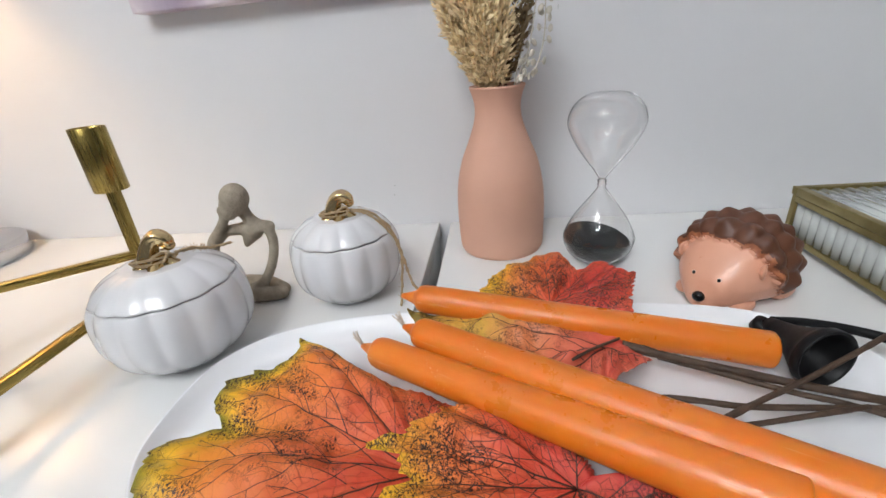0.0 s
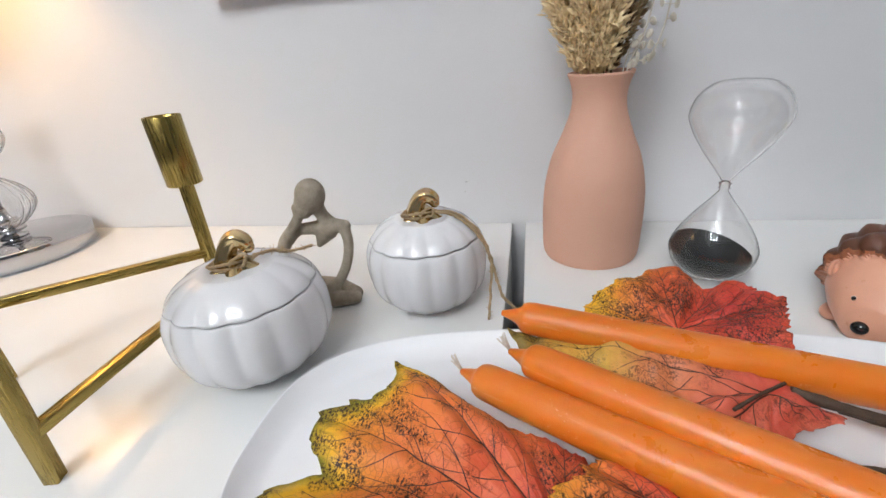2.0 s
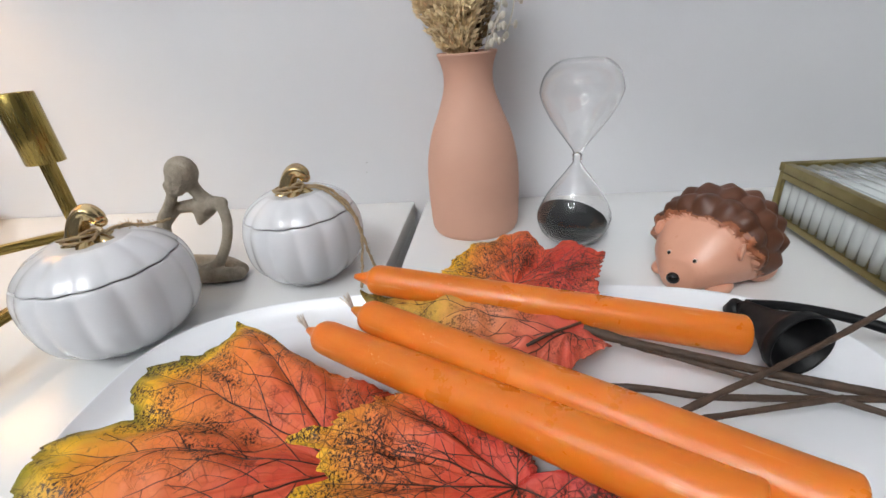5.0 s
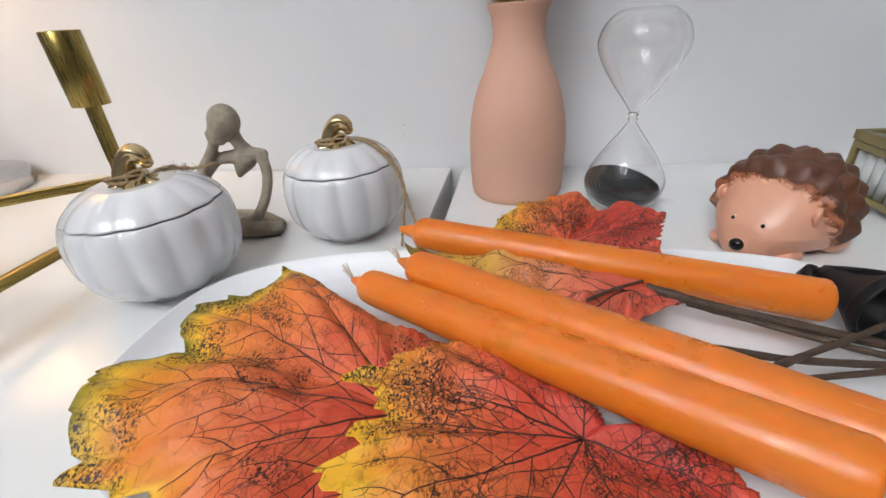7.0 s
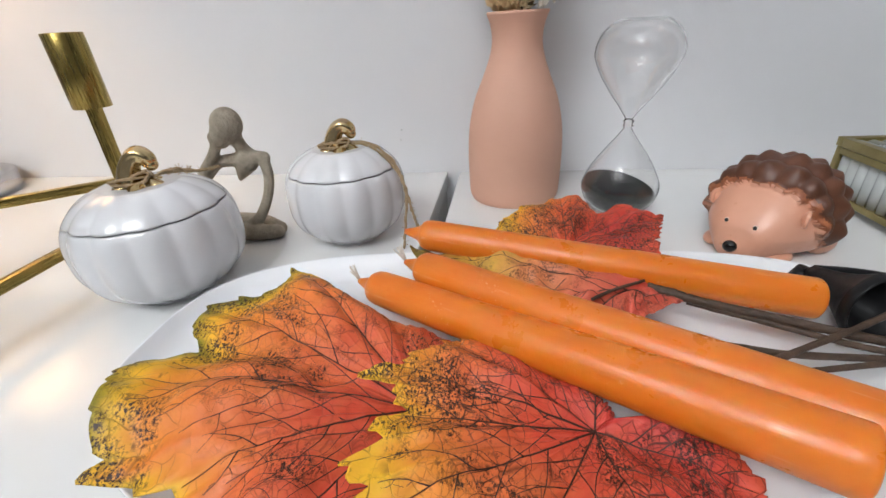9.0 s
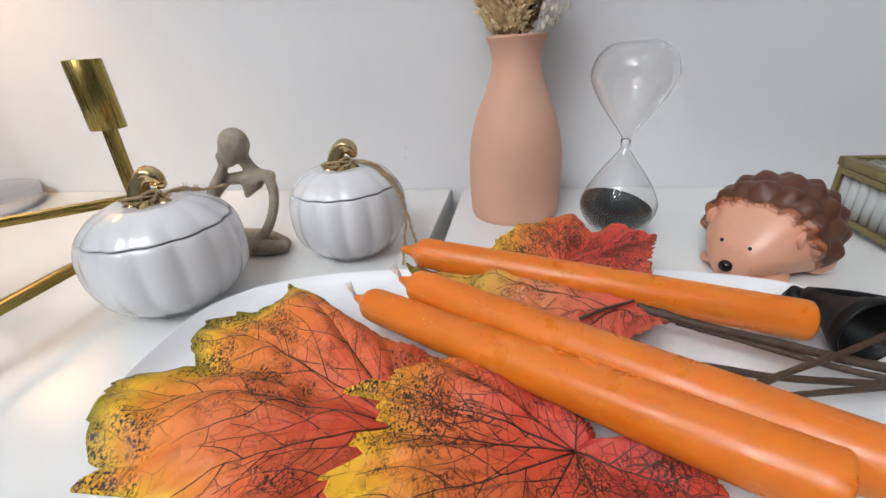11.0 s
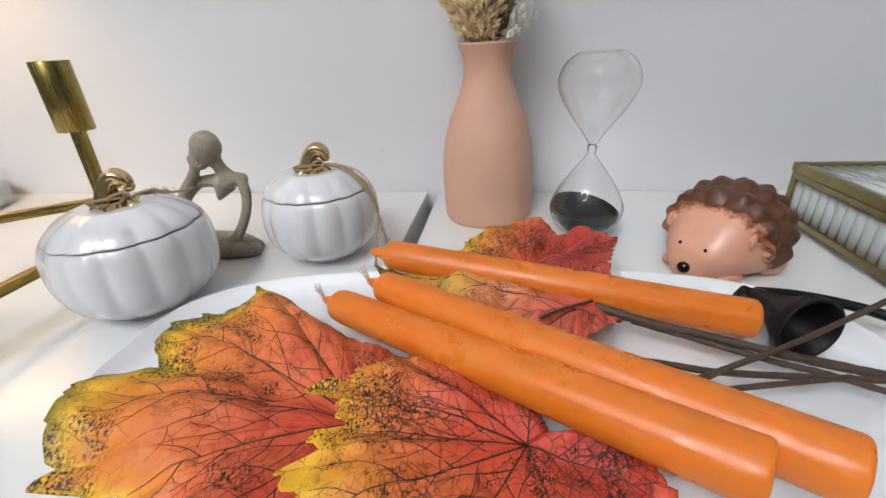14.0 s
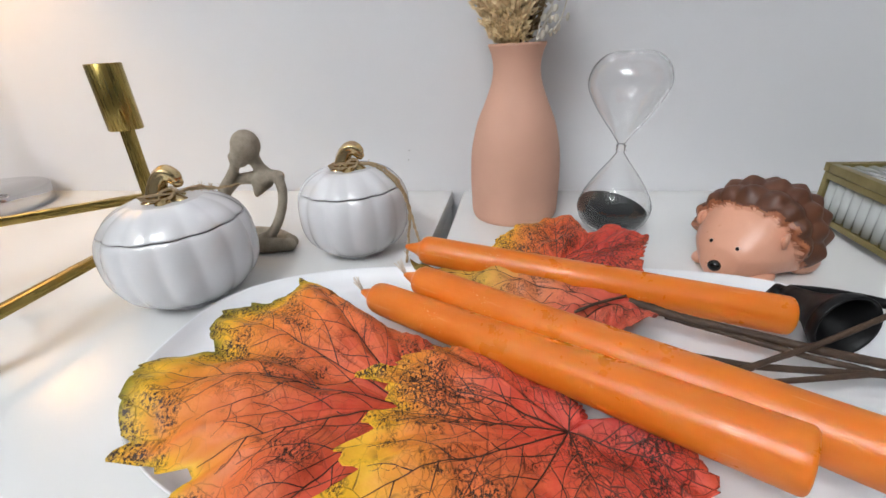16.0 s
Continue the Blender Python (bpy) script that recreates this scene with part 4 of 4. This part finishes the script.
leaf("autumn_leaf", (-0.034, 0.162, 0.0165),
     [(59, 0.040, -0.004), (88, 0.048, 0.002), (108, 0.052, 0.008), (120, 0.060, 0.012), (130, 0.078, 0.016), (136, 0.099, 0.020), (139.3, 0.116, 0.022), (144, 0.105, 0.023), (152, 0.105, 0.024), (159, 0.114, 0.026), (163, 0.120, 0.027), (171, 0.113, 0.027), (176, 0.101, 0.027), (181, 0.116, 0.027), (186.2, 0.1205, 0.027), (192, 0.1206, 0.0255), (197, 0.118, 0.023), (200.6, 0.1165, 0.0205), (203.5, 0.114, 0.015), (206.4, 0.121, 0.006), (207.6, 0.110, 0.012), (209, 0.105, 0.014), (211.3, 0.103, 0.0145), (213, 0.092, 0.014), (216.2, 0.087, 0.0135), (219, 0.098, 0.012), (225, 0.106, 0.006), (238, 0.108, -0.004), (254, 0.118, -0.010), (278, 0.080, -0.011), (298, 0.036, -0.008), (353, 0.020, -0.010)],
     (88, 139, 163, 189, 214, 240, 256), (-1, 0.25), (-0.035, 0.135), 0.0115, M_leaf_a, "large orange and red printed autumn leaf with a yellow-green edge", 5, 0.014, grad=0.55, rim=0.52, rim_at=192, crumple=1.15, folds=((175, -0.009, 8), (139, 0.005, 9), (196, 0.004, 9), (112, -0.005, 9), (220, -0.004, 6)))
leaf("autumn_leaf", (0.038, 0.1595, 0.0135),
     [(-70, 0.06, -0.004), (-35, 0.052, -0.004), (-20, 0.057, 0.002), (-2, 0.046, 0.004), (13, 0.028, 0.004), (24, 0.010, 0.001), (45, 0.012, 0.001), (76, 0.017, 0.003), (110, 0.036, 0.002), (133, 0.054, 0.006), (147, 0.068, 0.0105), (160, 0.070, 0.018), (170, 0.077, 0.0225), (174.5, 0.083, 0.0235), (177.3, 0.099, 0.0235), (179.2, 0.098, 0.0235), (181, 0.079, 0.024), (187, 0.078, 0.0245), (190, 0.074, 0.0245), (193, 0.085, 0.0245), (196.5, 0.086, 0.024), (199.5, 0.082, 0.023), (203, 0.097, 0.022), (206, 0.096, 0.021), (209, 0.091, 0.019), (212, 0.106, 0.017), (222, 0.105, 0.008), (245, 0.085, -0.001), (268, 0.09, -0.005)],
     (-22, 84, 150, 174, 192, 214, 242, 285), (-1, -0.55), (-0.02, 0.100), 0.006, M_leaf_b, "printed autumn leaf, red at the stem and yellow at the tips", 11, 0.03, crumple=1.2, folds=((160, 0.004, 8), (186, -0.004, 7), (214, 0.004, 9)))
leaf("autumn_leaf", (0.070, 0.246, 0.0245),
     [(-62, 0.031, 0.003), (-85, 0.022, -0.002), (-104, 0.032, -0.006), (-140, 0.05, -0.014), (-165, 0.075, -0.014), (176, 0.105, -0.012), (166, 0.130, -0.006), (163.5, 0.139, -0.003), (160, 0.125, 0.001), (150, 0.085, -0.006), (130, 0.05, -0.01), (95, 0.03, -0.012), (40, 0.018, -0.006), (-20, 0.020, 0.002)],
     (-60, 164, 190, 216), (-1, 0.25), (-0.02, 0.085), 0.005, M_leaf_c, "curled pale red leaf with yellow tip under the candles", 23, 0.02, crumple=2.3, folds=((164, 0.006, 10), (205, 0.007, 12), (-60, 0.006, 14), (-100, -0.004, 12)), fine_veins=False)
leaf("autumn_leaf", (0.043, 0.298, 0.024),
     [(-100, 0.03, -0.016), (-50, 0.045, -0.012), (-24, 0.056, 0.006), (-8, 0.053, 0.012), (14, 0.064, 0.020), (22, 0.055, 0.016), (36, 0.058, 0.012), (57, 0.046, 0.012), (78, 0.058, 0.015), (89, 0.064, 0.015), (104, 0.051, 0.012), (118, 0.052, 0.008), (134, 0.058, 0.004), (149, 0.062, -0.001), (170, 0.05, -0.012), (215, 0.04, -0.018)],
     (14, 50, 89, 146, 190), (-1, 0.1), (-0.03, 0.055), 0.003, M_leaf_b, "small printed autumn leaf, red and orange with a yellow end", 31, 0.022, crumple=1.7, folds=((57, -0.006, 10), (120, 0.004, 9), (20, 0.004, 8)))


# ---- candles ----
def candle(tip, end, r0, r1, seed, wick=True):
    tip, end = Vector(tip), Vector(end)
    L = (end - tip).length
    c = thing("taper_candle", Matrix.Translation(tip) @ (end - tip).to_track_quat("X", "Z").to_matrix().to_4x4(), "long orange taper candle lying unlit on the platter", "candle", "orange candles")
    r = np.random.default_rng(seed)
    prof = [(0.0, 0.0), (0.0017, 0.0004), (0.0028, 0.004), (0.0046, 0.0095), (0.0064, 0.0122), (0.0086, 0.0136), (r0 * 0.95, 0.0158), (r0, 0.0195)]
    prof += [(r0 + (r1 - r0) * t + 0.00012 * math.sin(9 * t + seed), 0.019 + (L - 0.021) * t) for t in np.linspace(0.02, 1, 40)]
    prof += [(r1 * 0.97, L - 0.0008), (r1 * 0.9, L), (0.0, L)]
    v, f = lathe(prof, 48)
    part("wax", ([(z, x, y) for x, y, z in v], f), M_wax, c)
    if wick:
        pieces = []
        for k in range(12):
            d = Vector((-0.55, r.uniform(-0.32, 0.32), r.uniform(0.35, 1.0))).normalized()
            p0 = Vector((0.0012, 0, 0))
            pieces.append(tube([p0, p0 + d * 0.005, p0 + d * r.uniform(0.008, 0.0115) + Vector((0, r.uniform(-0.001, 0.001), r.uniform(-0.001, 0.002)))], [0.0007, 0.0006, 0.0003], 5))
        part("wick", joined(*pieces), M_wick, c, "frayed white cotton wick")
    return c


candle((-0.088, 0.252, 0.0225), (0.117, 0.141, 0.031), 0.0103, 0.0128, 1)
candle((-0.060, 0.262, 0.031), (0.146, 0.143, 0.033), 0.0103, 0.0128, 2)
candle((-0.066, 0.291, 0.038), (0.168, 0.250, 0.0195), 0.0103, 0.0113, 3, False)


# ---- bundle of thin stems ----
def stem(pts, r, label, seed):
    sp = smooth_path(pts, 10)
    rr = [r * (1 + 0.25 * math.exp(-((i / len(sp) - 0.12) / 0.05) ** 2)) for i in range(len(sp))]
    o = part("leaf_stem", tube(sp, rr, 10, True, 0.07, seed), M_stick)
    return tagged(o, label, "stem", "dry stems")


stem([(0.080, 0.248, 0.026), (0.101, 0.241, 0.023), (0.129, 0.234, 0.020), (0.170, 0.221, 0.018), (0.214, 0.207, 0.0175), (0.27, 0.186, 0.018)], 0.0024, "thick brown wrapped leaf stem on the platter", 1)
stem([(0.083, 0.211, 0.019), (0.107, 0.209, 0.019), (0.132, 0.206, 0.018), (0.180, 0.207, 0.017), (0.22, 0.208, 0.017), (0.27, 0.212, 0.018)], 0.0017, "thin brown leaf stem with a swollen end", 2)
stem([(0.106, 0.188, 0.024), (0.135, 0.203, 0.025), (0.163, 0.216, 0.027), (0.196, 0.231, 0.033), (0.229, 0.246, 0.040)], 0.0015, "thin brown stem lying across the others", 3)
stem([(0.117, 0.191, 0.019), (0.150, 0.198, 0.019), (0.187, 0.205, 0.020)], 0.0014, "short thin brown stem", 4)
stem([(0.100, 0.243, 0.020), (0.123, 0.235, 0.018), (0.161, 0.218, 0.0165), (0.182, 0.210, 0.0165), (0.206, 0.196, 0.017), (0.25, 0.172, 0.018)], 0.0016, "thin brown leaf stem beside a thicker one", 5)

stem([(0.047, 0.229, 0.0295), (0.060, 0.238, 0.0300), (0.079, 0.2515, 0.0275)], 0.0009, "thin dark stem lying on the pale red leaf", 6)


# ---- candle snuffer ----
snuff = thing("candle_snuffer", (0.1795, 0.2755, -0.0028), "matt black metal candle snuffer lying on the platter rim", "candle snuffer")
axis = Vector((0.009, -0.041, 0.003)).normalized()
at = Matrix.Translation((0, 0, 0.0225)) @ axis.to_track_quat("Z", "Y").to_matrix().to_4x4()
bell = [(r * 0.80, z * 0.93) for r, z in [(0.0, -0.001), (0.0065, 0.0), (0.0078, 0.006), (0.0105, 0.016), (0.0145, 0.025), (0.0198, 0.033), (0.0218, 0.0365), (0.0226, 0.037), (0.0232, 0.0425), (0.0224, 0.0434), (0.0208, 0.0425), (0.0192, 0.035), (0.014, 0.027), (0.009, 0.016), (0.0, 0.010)]]
part("bell", lathe(bell, 72), M_black, snuff, at=at)
hinge = tube([(-0.003, 0.004, 0.016), (-0.001, 0.002, 0.0225)], 0.0062, 16)
part("hinge", hinge, M_black, snuff)
part("pin", ball((-0.001, 0.002, 0.0233), (0.0022, 0.0022, 0.0016), 12, 8), M_black, snuff)
hp = smooth_path([(0.002, 0.002, 0.0245), (0.024, 0.0, 0.0235), (0.05, -0.007, 0.021), (0.074, -0.022, 0.0185), (0.13, -0.055, 0.0075)], 8)
part("handle", tube(hp, [0.0026 + 0.0010 * i / len(hp) for i in range(len(hp))], 12), M_black, snuff)
